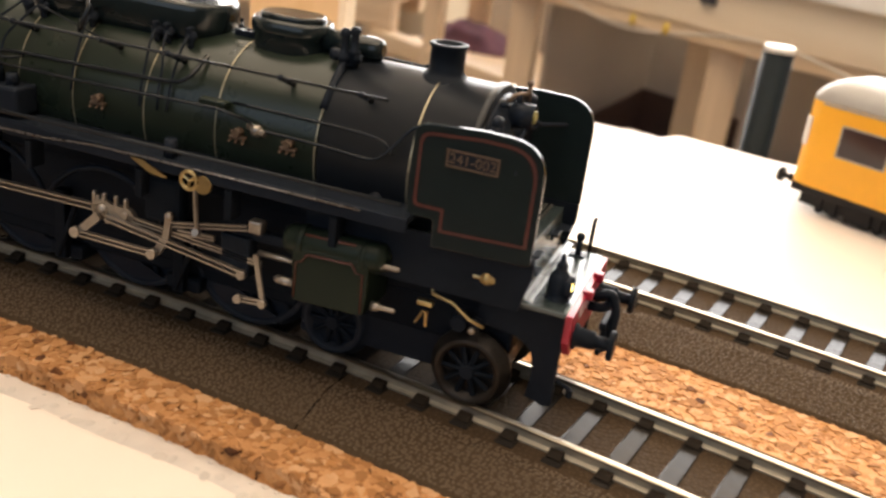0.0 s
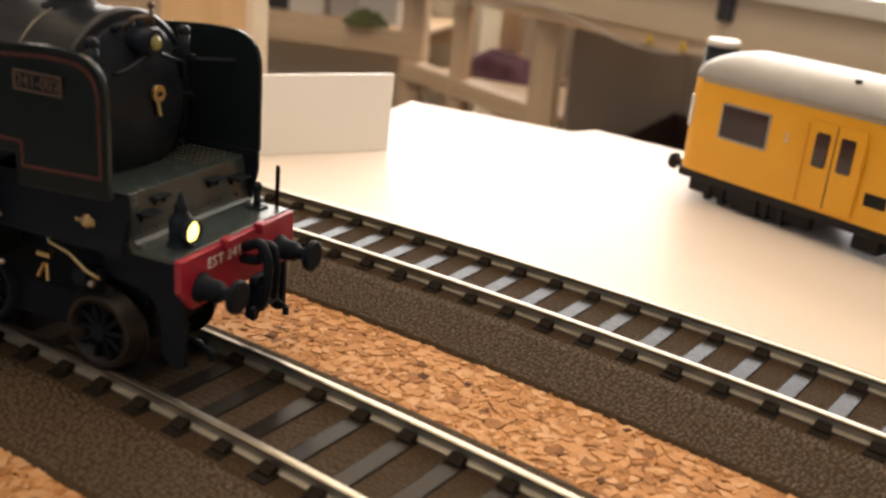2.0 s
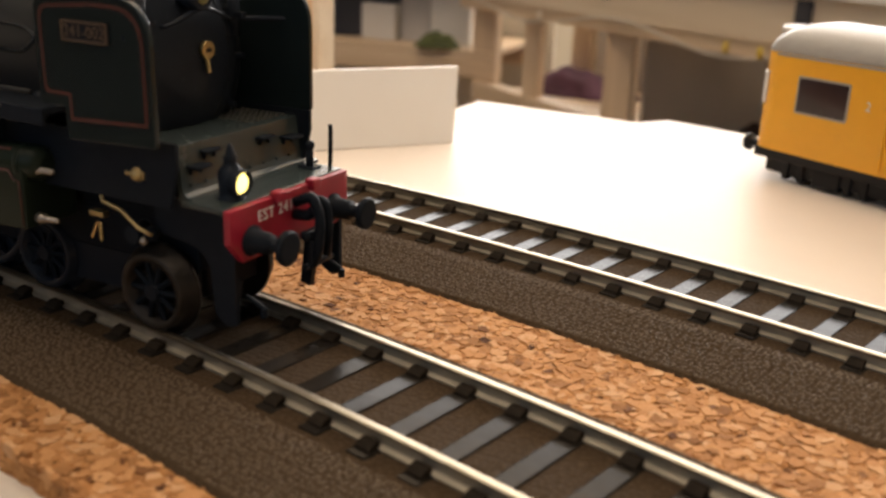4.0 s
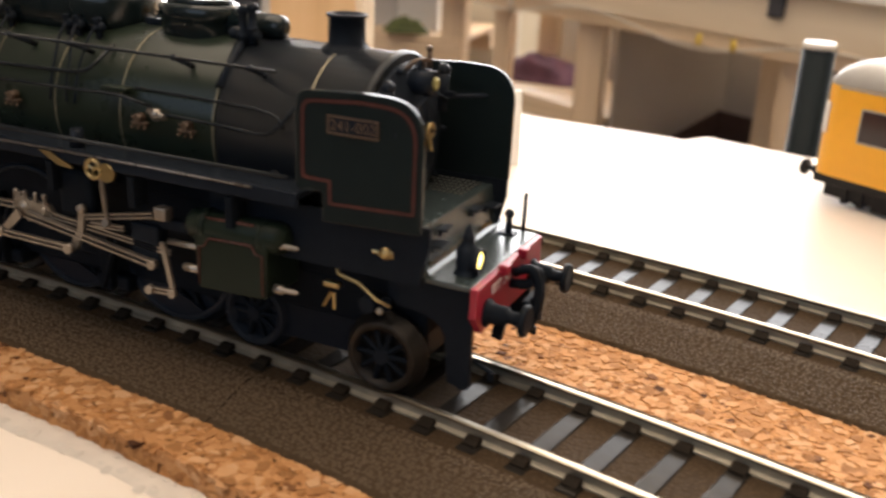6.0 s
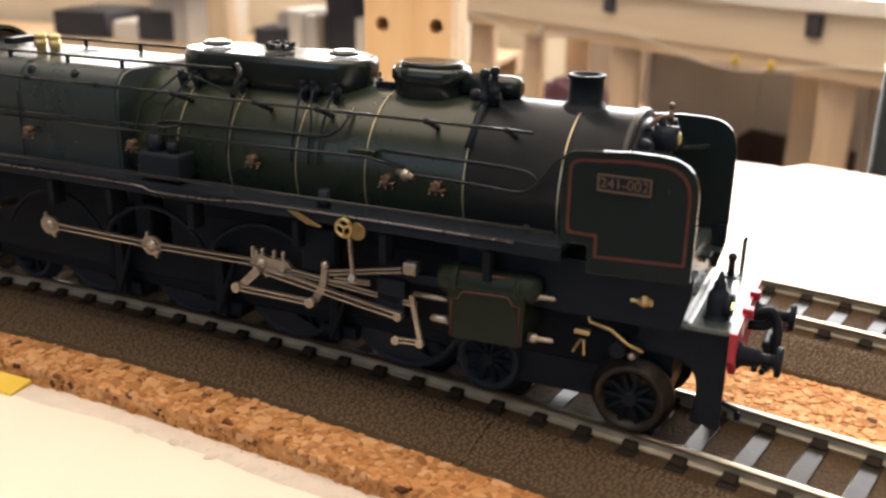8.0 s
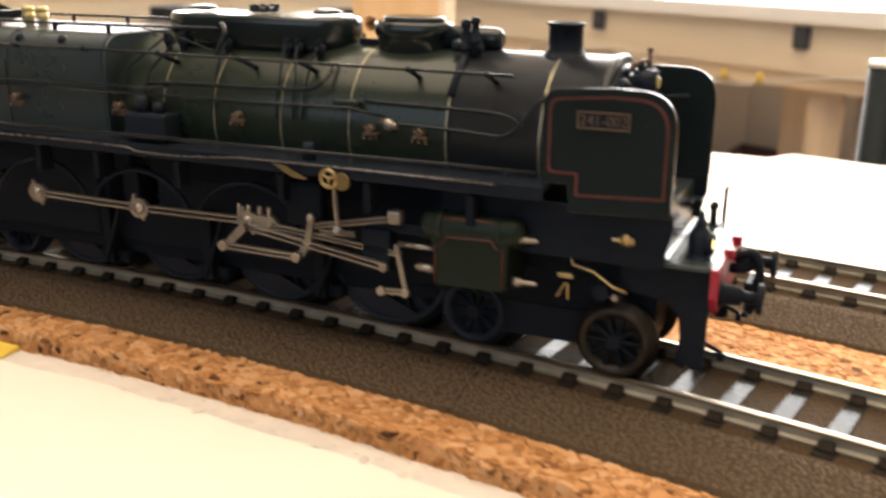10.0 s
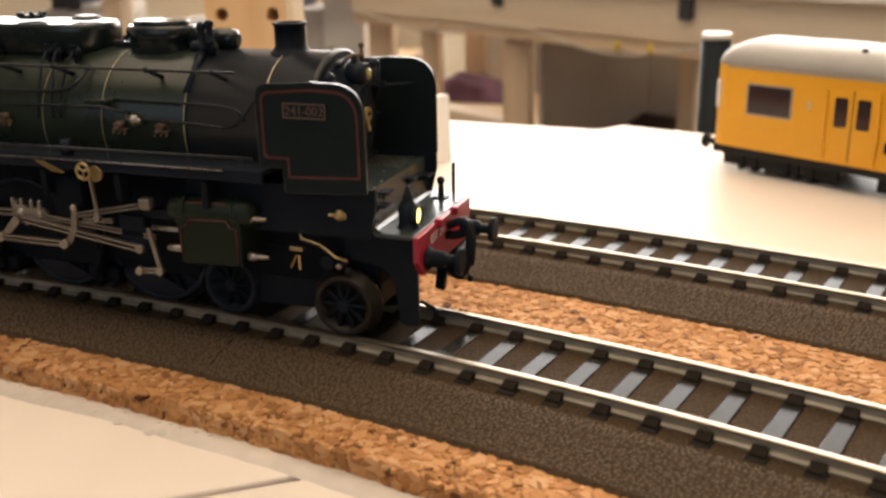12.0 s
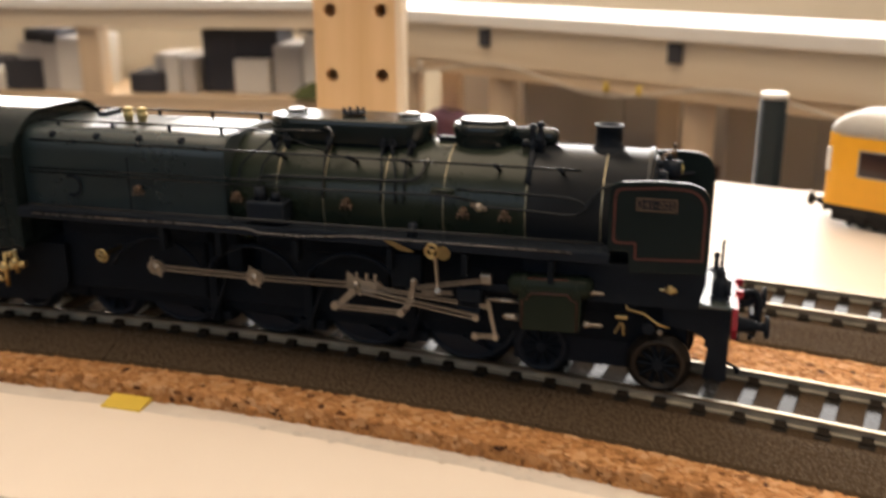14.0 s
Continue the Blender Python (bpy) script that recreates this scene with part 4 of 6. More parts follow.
# smoke deflectors
DEF = rounded([(-23.6, 29.6), (-23.6, 42.6), (-14, 43.2), (-5.2, 43.0), (-5.2, 26.2), (-19.4, 25.6), (-19.6, 29.6)], [0.6, 2.2, 0, 5.2, 0.3, 0.3, 0.4])
INNER = rounded([(-22.7, 31.0), (-22.7, 41.5), (-14, 42.2), (-6.1, 42.0), (-6.1, 28.6), (-18.6, 28.0), (-18.6, 31.0)], [0.8, 1.6, 0, 4.4, 0.2, 0.2, 0.2])
INNER2 = rounded([(-22.25, 31.45), (-22.25, 41.1), (-14, 41.75), (-6.55, 41.55), (-6.55, 29.0), (-18.15, 28.45), (-18.15, 31.45)], [0.8, 1.4, 0, 4.1, 0.2, 0.2, 0.2])
for s in (1, -1):
    yo = CY - 17.0 if s > 0 else CY + 14.2
    d = part("smoke_deflector", plate(B(), DEF, yo, yo + s * 0.7, False, 0.12), GREEN, loco, "dark green smoke deflector with red lining")
    bm = B()
    f0, f1 = [bm.verts.new((x, yo - s * 0.06, z)) for x, z in INNER], [bm.verts.new((x, yo - s * 0.06, z)) for x, z in INNER2]
    for i in range(len(INNER)):
        j = (i + 1) % len(INNER)
        bm.faces.new((f0[i], f0[j], f1[j], f1[i]))
    part("lining", bm, LINE, d, "red lining")
    npl = part("number_plate", box(B(), -18.6, -11.3, min(yo - s * 0.3, yo), max(yo - s * 0.3, yo), 37.6, 40.0, 0.08), BLACK, d, "black number plate with gilt rim")
    bm = B()
    for b in ((-18.6, -11.3, 39.75, 40.0), (-18.6, -11.3, 37.6, 37.85), (-18.6, -18.35, 37.85, 39.75), (-11.55, -11.3, 37.85, 39.75)):
        box(bm, b[0], b[1], min(yo - s * 0.45, yo - s * 0.3), max(yo - s * 0.45, yo - s * 0.3), b[2], b[3])
    part("rim", bm, GOLD_P, npl)
    turn = Matrix.Translation(Vector((-14.95, yo - s * 0.36, 38.75)) * MM) @ (Matrix.Rotation(radians(90), 4, "X") if s > 0 else Matrix.Rotation(radians(180), 4, "Z") @ Matrix.Rotation(radians(90), 4, "X"))
    text_mesh("241-002", 1.95, GOLD_P, npl, "numerals", turn, "gilt numerals", 0.05, 1.02)
    part("stay", cyl(B(), (-9, yo, 38.6), (-14.5, CY - s * 9, 38.6), 0.35, 0.35, 8), BLACK, loco)

# front decks and beam
bm = box(B(), -27, -7.6, CY - 11.2, CY + 15.4, 24.4, 25.2, 0.15)
part("upper_deck", bm, DECK, loco, "grey-green front footplate")
bm = B()
for i in range(9):
    for j in range(7):
        box(bm, -17 + i * 0.9, -16.5 + i * 0.9, CY + 5.4 + j * 1.4, CY + 6.0 + j * 1.4, 25.2, 25.32)
part("tread_plate", bm, STEEL, loco, "bright chequered tread plate")
bm = plate(B(), [(-8.0, 25.1), (-7.55, 25.1), (-6.95, 20.0), (-6.7, 19.3), (-6.2, 18.85), (-5.3, 18.66), (-5.3, 18.2), (-7.6, 18.2)], CY - 11.2, CY + 15.4)
part("front_slope", bm, DECK, loco, "grey-green upright front plate with curved foot")
for y, z, d in ((-8.6, 22.4, 1.7), (-6.0, 23.9, 0.9), (5.2, 23.6, 1.0), (10.4, 22.8, 1.8)):
    bm = box(B(), -7.3, -7.0 + d, CY + y - 1.5, CY + y + 1.5, z - 0.18, z + 0.18, 0.12)
    box(bm, -7.2, -6.7, CY + y - 1.1, CY + y - 0.7, z - 1.0, z, 0.1)
    box(bm, -7.2, -6.7, CY + y + 0.7, CY + y + 1.1, z - 1.0, z, 0.1)
    part("foot_step", bm, IRON, loco, "small black bracket step")
bm = B()
for k in range(9):
    ball(bm, (-6.85, CY - 9.8 + k * 2.9, 20.1), 0.2, seg=8)
part("rivet_row", bm, DECK, loco)
bm = box(B(), -6.6, 0.1, -13.9, 11.5, 17.8, 18.6, 0.12)
part("lower_deck", bm, DECK, loco, "grey-green buffer deck")
beam = part("buffer_beam", plate(B(), [(-14.0, 18.4), (11.6, 18.4), (11.6, 14.1), (9.2, 11.3), (-11.6, 11.3), (-14.0, 14.1)], 0.0, 1.0, True, 0.12), RED, loco, "bright red buffer beam with white lettering")
for y in (-4.6, 3.0):
    bm = box(B(), 0.4, 1.9, y - 0.9, y + 0.9, 17.6, 19.1, 0.25)
    part("beam_block", bm, RED, beam)
turn = Matrix.Translation(Vector((1.04, -5.0, 16.5)) * MM) @ Matrix.Rotation(radians(90), 4, "Z") @ Matrix.Rotation(radians(90), 4, "X")
text_mesh("EST 241", 2.05, WHITE_P, beam, "lettering", turn, "white lettering", 0.05, 1.1)
for y in (-9.9, 7.9):
    bm = lathe(B(), (0.9, y, 13.8), (7.0, y, 13.8), [(0, 2.0), (0.06, 2.0), (0.12, 1.5), (0.5, 1.35), (0.52, 0.9), (0.84, 0.9), (0.86, 2.2), (0.96, 2.25), (1, 1.9)], 28)
    part("buffer", bm, IRON, loco, "black sprung buffer")
bm = B()
pipe(bm, [(1, -1, 15), (3.4, -1, 15.2), (4.6, -1, 16.6), (3.6, -1, 17.8)], 0.75, 8, 4)
pipe(bm, [(1.5, -1.4, 16.8), (4.2, -1.4, 18.2), (5.4, -1.4, 15.4), (5.2, -1.4, 11.4), (4.2, -1.4, 8.6)], 0.7, 10, 4)
pipe(bm, [(1.5, 1.2, 16.6), (4.4, 1.2, 17.0), (5.0, 1.2, 14), (4.6, 1.2, 9.4)], 0.6, 10, 4)
box(bm, 3.4, 4.6, -3.2, 2.6, 12.4, 13.6, 0.3)
box(bm, 3.6, 4.6, -2.2, 0.2, 8.2, 12.4, 0.3)
cyl(bm, (3.9, -3.0, 8.6), (3.9, 3.2, 8.6), 0.45, 0.45, 8)
part("coupling", bm, IRON, loco, "black screw coupling and hoses")
bm = lathe(B(), (-2.6, -9.2, 18.4), (-2.6, -9.2, 25.6), [(0, 1.9), (0.05, 1.9), (0.07, 1.55), (0.16, 1.6), (0.5, 1.65), (0.56, 1.35), (0.64, 0.9), (0.7, 0.8), (0.74, 1.0), (0.8, 0.6), (0.92, 0.42), (1, 0.15)], 22)
fl = part("front_lamp", bm, BLACK, loco, "slim black upright front lamp with warm lens")
part("hood", lathe(B(), (-1.8, -9.2, 20.7), (-0.5, -9.2, 20.7), [(0, 1.7), (1, 1.7), (0.99, 1.5), (0.5, 1.45)], 24), BLACK, fl)
part("lens", lathe(B(), (-1.2, -9.2, 20.7), (-0.55, -9.2, 20.7), [(0, 1.42), (0.5, 1.2), (1, 0.3)], 20), LENS, fl, "bright warm lamp lens")
bm = cyl(B(), (-3.6, 9.0, 18.4), (-3.6, 9.0, 21.6), 0.6, 0.5, 10)
ball(bm, (-3.6, 9.0, 21.8), 0.75, seg=10)
box(bm, -5.0, -2.4, 8.0, 10.2, 18.4, 18.9, 0.15)
part("lamp_iron", bm, BLACK, loco)
part("guide_rod", pipe(B(), [(-2.4, 12.3, 18.4), (-2.4, 12.4, 23.6), (-2.2, 12.0, 24.3)], 0.34, 8), BLACK, loco, "thin black guide rod")
# front end below the deck: frames, guards, side steps
for s in (-1, 1):
    bm = plate(B(), rounded([(-6.6, 18.0), (-0.2, 18.0), (-0.2, 2.6), (-1.6, 2.2), (-3.6, 3.4), (-4.2, 11.0), (-7.2, 12.4), (-13, 13.0), (-13, 18.0)], [0, 0, 0.3, 0.5, 1.0, 2.2, 1.5, 0, 0]), s * 11.6 - 0.4, s * 11.6 + 0.4)
    part("frame_plate", bm, IRON, loco, "black front frame plate")
for s in (-1, 1):
    bm = plate(B(), [(-19.6, 26.0), (-5.3, 26.2), (-5.3, 23.4), (-6.6, 18.0), (-40, 18.0), (-40, 26.4)], CY + s * 13.6 - 0.3, CY + s * 13.6 + 0.3)
    part("front_side_sheet", bm, IRON, loco)
for s in (-1, 1):
    bm = plate(B(), [(-4.8, 1.4), (-3.2, 1.0), (-2.2, 7.2), (-4.0, 8.2)], s * 8.6 - 0.6, s * 8.6 + 0.6)
    cyl(bm, (-1.0, s * 8.9, 5.6), (1.8, s * 8.9, 4.4), 0.35, 0.3, 8)
    cyl(bm, (1.8, s * 8.9, 4.4), (1.8, s * 8.9, 3.2), 0.5, 0.5, 8)
    part("guard_iron", bm, IRON, loco, "black guard iron ahead of the wheel")
bm = box(B(), -150, -8, CY - 7.5, CY + 8.5, 7.5, 14.0, 0.4)
for x0, x1 in ((-150, -111.8), (-108.4, -104.6), (-100.2, -70.4), (-66.4, -8)):
    box(bm, x0, x1, CY - 7.5, CY + 8.5, 13.6, 22.0, 0.3)
part("main_frame", bm, DEEP, loco, "black main frame between the wheels")
for x0, x1 in ((-148, -111.8), (-108.4, -104.6), (-100.2, -70.4), (-66.4, -30)):
    part("frame_stretcher", box(B(), x0, x1, CY - 9.2, CY + 9.2, 21.6, 29.5, 0.3), DEEP, loco)

# cylinders
for s in (1, -1):
    yo, yi = CY - s * 17.4, CY - s * 9.0
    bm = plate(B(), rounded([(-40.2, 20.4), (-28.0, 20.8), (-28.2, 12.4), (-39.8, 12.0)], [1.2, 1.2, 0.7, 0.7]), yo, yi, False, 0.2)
    c = part("cylinder", bm, OLIVE_DIM, loco, "olive green cylinder with red lining")
    part("valve_chest", lathe(B(), (-42.6, CY - s * 15.0, 20.7), (-26.0, CY - s * 15.0, 21.1), [(0, 1.0), (0.03, 1.9), (0.08, 2.35), (0.92, 2.35), (0.97, 1.9), (1, 1.0)], 26), OLIVE_DIM, c)
    trim = [(-39.5, 12.6), (-39.4, 18.3), (-38.5, 18.5), (-37.9, 19.5), (-37.6, 19.8), (-30.6, 20.1), (-30.3, 19.7), (-29.8, 18.9), (-28.8, 18.9), (-28.7, 12.9)]
    part("lining", pipe(B(), [(x, yo - s * 0.03, z) for x, z in trim], 0.17, 4), LINE, c)
    part("lining", pipe(B(), [(-38.6, CY - s * 16.6, 22.45), (-30.6, CY - s * 16.6, 22.75)], 0.2, 6), LINE, c)
    for x in (-39.2, -29.2):
        part("cover_ring", lathe(B(), (x - 0.5, CY - s * 15.0, 20.75), (x + 0.5, CY - s * 15.0, 20.8), [(0, 2.5), (0.2, 2.6), (0.8, 2.6), (1, 2.5)], 26), OLIVE_DIM, c)
    for z in (20.4, 13.9):
        bm = lathe(B(), (-27.6, CY - s * 16.0, z), (-23.8, CY - s * 16.0, z + 0.1), [(0, 0.7), (0.3, 0.7), (0.35, 0.42), (0.9, 0.38), (1, 0.2)], 12)
        part("drain_tip", bm, STEEL, c, "dull metal cylinder cock")
    bm = lathe(B(), (-43.5, CY - s * 16.0, 14.0), (-39.8, CY - s * 16.0, 14.0), [(0, 0.3), (0.1, 0.6), (1, 0.7)], 12)
    part("gland", bm, STEEL, c)

# wheels: each axle follows the curve a little
def wheel(name, x, z, r, spokes, parent, width=2.4, s=1, label=""):
    yc = near_y(x)
    y = yc - s * 8.5
    bm = lathe(B(), (x, y + s * 1.5, z), (x, y - s * 1.2, z), [(0, r + 0.9), (0.25, r + 0.9), (0.35, r), (0.95, r - 0.1), (1, r - 0.4), (0.98, r - 1.2), (0.3, r - 1.3)], 44)
    w = part(name, bm, TYRE if x > -20 else BLACK, parent, label)
    bm = B()
    for k in range(spokes):
        a = 2 * math.pi * k / spokes
        c, q = math.cos(a), math.sin(a)
        cyl(bm, (x + c * r * 0.16, y - s * 0.4, z + q * r * 0.16), (x + c * (r - 1.0), y - s * 0.2, z + q * (r - 1.0)), 0.55 if r > 8 else 0.5, 0.42, 6)
    part("spokes", bm, DEEP, w)
    part("hub", cyl(B(), (x, y + s * 1.2, z), (x, y - s * 1.3, z), r * 0.22, r * 0.2, 18), IRON, w)
    return w


AX = (-122.6, -99.3, -76.2, -52.9)
DR = 11.2
for x in AX:
    for s in (1, -1):
        wheel("driving_wheel", x, RZ + DR, DR, 16, loco, s=s, label="large black spoked driving wheel")
        yc = near_y(x) - s * 8.5
        bm = plate(B(), [(x + (DR - 1.2) * math.cos(a), RZ + DR + (DR - 1.2) * math.sin(a)) for a in [math.radians(195 + 15 * k) for k in range(8)]], yc - s * 0.2, yc - s * 0.9)
        part("balance_weight", bm, BLACK, loco)
for x, r in ((-13.2, 5.4), (-37.0, 5.4), (-141, 6.0)):
    for s in (1, -1):
        wheel("carrying_wheel", x, RZ + r, r, 10, loco, s=s, label="small spoked wheel with bare metal tyre")
bm = box(B(), -42, -8.5, CY - 6.2, CY + 5, 3.2, 8.6, 0.5)
part("bogie_frame", bm, IRON, loco, "black bogie frame")
for s in (-1, 1):
    bm = plate(B(), rounded([(-43, 8.6), (-9, 8.6), (-9, 4.2), (-19, 2.0), (-31, 2.0), (-43, 1.4)], [1, 1, 1, 2, 2, 0.6]), CY + s * 6.4 - 0.5, CY + s * 6.4 + 0.5)
    part("bogie_side_frame", bm, IRON, loco, "black bogie side frame")
# added block in place of brake gear, hides bright sleepers behind the wheels
bm = box(B(), -148, -44, CY - 6.4, CY + 6.4, 4.8, 8.0, 0.6)
part("under_tray", bm, DEEP, loco, "plain dark block closing the gaps under the frame")
for x in (-111, -88, -64.5):
    part("brake_beam", box(B(), x - 3.4, x + 3.4, CY - 8.6, CY + 8.6, 3.2, 5.6, 0.5), DEEP, loco)
for x in (-111, -88, -64.5):
    for s in (-1, 1):
        bm = box(B(), x - 1.0, x + 1.0, CY + s * 9.0 - 1, CY + s * 9.0 + 1, 3.4, 16, 0.3)
        cyl(bm, (x - 0.4, CY + s * 10.2, 4), (x + 4, CY + s * 10.2, 15), 0.5, 0.5, 8)
        part("brake_hanger", bm, DEEP, loco, "black brake hanger")

# coupling and connecting rods in bright metal
PIN = ((-121.3, 17.2), (-97.6, 17.0), (-74.6, 17.4))


def rod(bm, a, b, y, h, t=0.5):
    a, b = Vector((a[0], 0, a[1])), Vector((b[0], 0, b[1]))
    d = (b - a).normalized()
    u = Vector((-d.z, 0, d.x))
    for k in (-1, 1):
        o = u * k * h
        vs = [(p.x + q.x, p.z + q.z) for p, q in ((a, o - u * 0.15), (b, o - u * 0.15), (b, o + u * 0.15), (a, o + u * 0.15))]
        plate(bm, vs, y, y + t)
    return bm


for s in (1, -1):
    yr = CY - s * 15.8
    t = s * 0.8
    part("coupling_rod", rod(rod(B(), PIN[0], PIN[1], yr, 0.42, t), PIN[1], PIN[2], yr, 0.42, t), STEEL, loco, "bright fluted coupling rod")
    for k, (x, z) in enumerate(PIN):
        bm = lathe(B(), (x, yr + t * 1.4, z), (x, yr - t * 0.7, z), [(0, 1.15), (0.6, 1.15), (0.72, 0.95), (0.9, 0.85), (0.95, 0.5), (1, 0.4)], 18)
        plate(bm, rounded([(x - 2.1, z - 0.5), (x - 1.0, z - 1.75), (x + 1.0, z - 1.75), (x + 2.1, z - 0.6), (x + 2.1, z + 0.6), (x + 1.1, z + 1.5), (x - 1.1, z + 1.7), (x - 2.1, z + 0.5)], [0.4] * 8, 3), yr, yr + t * 0.9)
        cyl(bm, (x - 0.9, yr + t * 0.4, z + 1.2), (x - 0.9, yr + t * 0.4, z + 2.3), 0.45, 0.35, 8)
        cyl(bm, (x + 0.8, yr + t * 0.4, z - 2.2), (x + 0.8, yr + t * 0.4, z - 1.2), 0.35, 0.4, 8)
        if k == 2:
            for dx in (-1.6, 0.3, 2.5, 4.3):
                cyl(bm, (x + dx, yr + t * 0.3, z + 1.0), (x + dx, yr + t * 0.3, z + 2.5), 0.4, 0.34, 8)
                ball(bm, (x + dx, yr + t * 0.3, z + 2.4), 0.42, seg=8)
            plate(bm, rounded([(x + 1.4, z - 1.5), (x + 5.2, z - 1.2), (x + 6.2, z), (x + 5.2, z + 1.2), (x + 1.4, z + 1.3)], [0.4] * 5, 3), yr - t * 0.2, yr + t * 0.9)
            cyl(bm, (x + 4.2, yr + t, z), (x + 4.2, yr - t * 0.6, z), 0.8, 0.7, 12)
        part("rod_bearing", bm, STEEL, loco)
    y2 = yr - t * 1.2
    bm = rod(B(), (-73.4, 16.6), (-48.8, 13.3), y2, 0.42, t)
    rod(bm, (-70, 17.2), (-46, 15.4), y2 + t, 0.3, t * 0.6)
    cyl(bm, (-48.8, y2 + t, 13.3), (-48.8, y2 - t * 0.4, 13.3), 0.7, 0.7, 14)
    part("connecting_rod", bm, STEEL, loco, "bright connecting rod")
    y3 = y2 - t * 0.9
    bm = rod(B(), (-78.6, 13.1), (-64.3, 13.0), y3, 0.36, t * 0.8)
    for x, z, r in ((-78.6, 13.1, 0.85), (-64.3, 13.0, 0.8)):
        cyl(bm, (x, y3 + t * 0.9, z), (x, y3 - t * 0.4, z), r, r, 14)
    plate(bm, rounded([(-79.2, 13.0), (-77.8, 12.6), (-73.9, 16.2), (-74.8, 17.4)], [0.3] * 4, 3), y3 + t, y3 + t * 0.4)
    part("eccentric_rod", bm, STEEL, loco, "bright eccentric rod and return crank")
    bm = plate(B(), rounded([(-65.0, 12.4), (-63.7, 12.4), (-61.9, 15.4), (-61.2, 20.0), (-62.2, 20.2), (-63.0, 16.2)], [0.6] * 6), y2 + t, y2 + t * 0.2)
    ball(bm, (-61.6, y2, 19.7), 0.75, seg=10)
    part("expansion_link", bm, STEEL, loco, "bright expansion link")
    bm = rod(B(), (-61.2, 18.4), (-48.2, 21.0), y2, 0.3, t * 0.7)
    rod(bm, (-60, 17.6), (-53.6, 18.0), y2 - t * 0.2, 0.25, t * 0.6)
    box(bm, -48.0, -45.8, min(y2, y2 + t * 2.4), max(y2, y2 + t * 2.4), 20.4, 22.4, 0.3)
    cyl(bm, (-56.5, y2, 18.2), (-56.5, y2 - t, 18.6), 0.6, 0.6, 12)
    part("radius_rod", bm, STEEL, loco, "bright radius rod")
    bm = plate(B(), rounded([(-46.7, 17.4), (-45.9, 17.4), (-44.2, 9.6), (-45.0, 9.6)], [0.25] * 4), y2, y2 - t * 0.6)
    rod(bm, (-48.8, 9.6), (-44.6, 9.9), y2 - t * 0.7, 0.3, t * 0.6)
    for x, z in ((-48.8, 9.6), (-44.6, 9.9)):
        cyl(bm, (x, y2 - t * 0.2, z), (x, y2 - t * 1.3, z), 0.72, 0.66, 14)
    part("combination_lever", bm, STEEL, loco, "bright combination lever")
    part("slide_bar", box(box(B(), -52, -41, min(y2 + t * 2, y2 + t * 4), max(y2 + t * 2, y2 + t * 4), 18.6, 20.2, 0.2), -53, -48, min(y2 + t, y2 + t * 4), max(y2 + t, y2 + t * 4), 12.4, 19.0, 0.3), IRON, loco, "black slide bar and crosshead")
    part("piston_rod", cyl(B(), (-47, y2 + t * 2.4, 16.8), (-40, y2 + t * 2.4, 16.9), 0.45, 0.45, 10), STEEL, loco)
    part("link_bracket", box(B(), -67, -60.4, min(y2 + t * 1.2, y2 + t * 5), max(y2 + t * 1.2, y2 + t * 5), 17.6, 25.2, 0.8), DEEP, loco)
    # brass reversing handwheel with its disc
    yw = CY - s * 18.0
    bm = B()
    pts = [(-57.4 + 1.35 * math.cos(k * math.pi / 10), yw, 26.8 + 1.35 * math.sin(k * math.pi / 10)) for k in range(21)]
    pipe(bm, pts, 0.34, 6)
    for k in range(3):
        a = k * math.pi * 2 / 3 + 0.5
        cyl(bm, (-57.4, yw, 26.8), (-57.4 + 1.3 * math.cos(a), yw, 26.8 + 1.3 * math.sin(a)), 0.25, 0.25, 6)
    cyl(bm, (-57.4, yw, 26.8), (-57.4, yw + s * 3, 26.8), 0.4, 0.4, 8)
    part("handwheel", bm, BRASS, loco, "small brass handwheel")
    part("brass_disc", cyl(B(), (-55.2, yw, 26.5), (-55.2, yw + s * 0.8, 26.5), 1.4, 1.4, 22), BRASS, loco, "brass disc")
    part("lifting_link", cyl(B(), (-57.0, yw + s * 1.0, 25.4), (-56.5, y2 - t * 0.3, 18.6), 0.38, 0.34, 8), STEEL, loco)
    part("name_flash", plate(B(), [(-67.4, 28.3), (-65.4, 28.3), (-61.0, 26.5), (-61.6, 26.3), (-64, 26.5)], CY - s * 18.35, CY - s * 18.2), BRASS, loco, "brass wedge-shaped plate")
    # brass cocks and bent pipe above the leading wheel
    yb = CY - s * 11.6
    bm = box(B(), -12.6, -10.4, min(yb - s * 2.6, yb), max(yb - s * 2.6, yb), 21.0, 22.2, 0.3)
    cyl(bm, (-13.6, yb - s * 2.0, 21.6), (-9.2, yb - s * 2.0, 21.6), 0.42, 0.25, 8)
    ball(bm, (-11.6, yb - s * 2.2, 21.7), 0.95, seg=10)
    part("brass_cock", bm, BRASS, loco, "brass lubricator cock")
    part("bent_pipe", pipe(B(), [(-19.9, yb - s * 0.8, 18.0), (-19.6, yb - s * 0.8, 16.6), (-16.4, yb - s * 0.8, 15.9), (-13.6, yb - s * 0.8, 14.0), (-11.4, yb - s * 0.8, 13.4)], 0.27, 8), BRASS, loco, "bent brass pipe")
    bm = box(B(), -21.8, -19.4, min(yb - s * 1.2, yb), max(yb - s * 1.2, yb), 14.4, 15.2, 0.15)
    cyl(bm, (-20.7, yb - s * 0.8, 13.6), (-21.8, yb - s * 1.0, 11.4), 0.25, 0.22, 6)
    cyl(bm, (-20.3, yb - s * 0.8, 13.6), (-20.1, yb - s * 1.0, 11.2), 0.25, 0.22, 6)
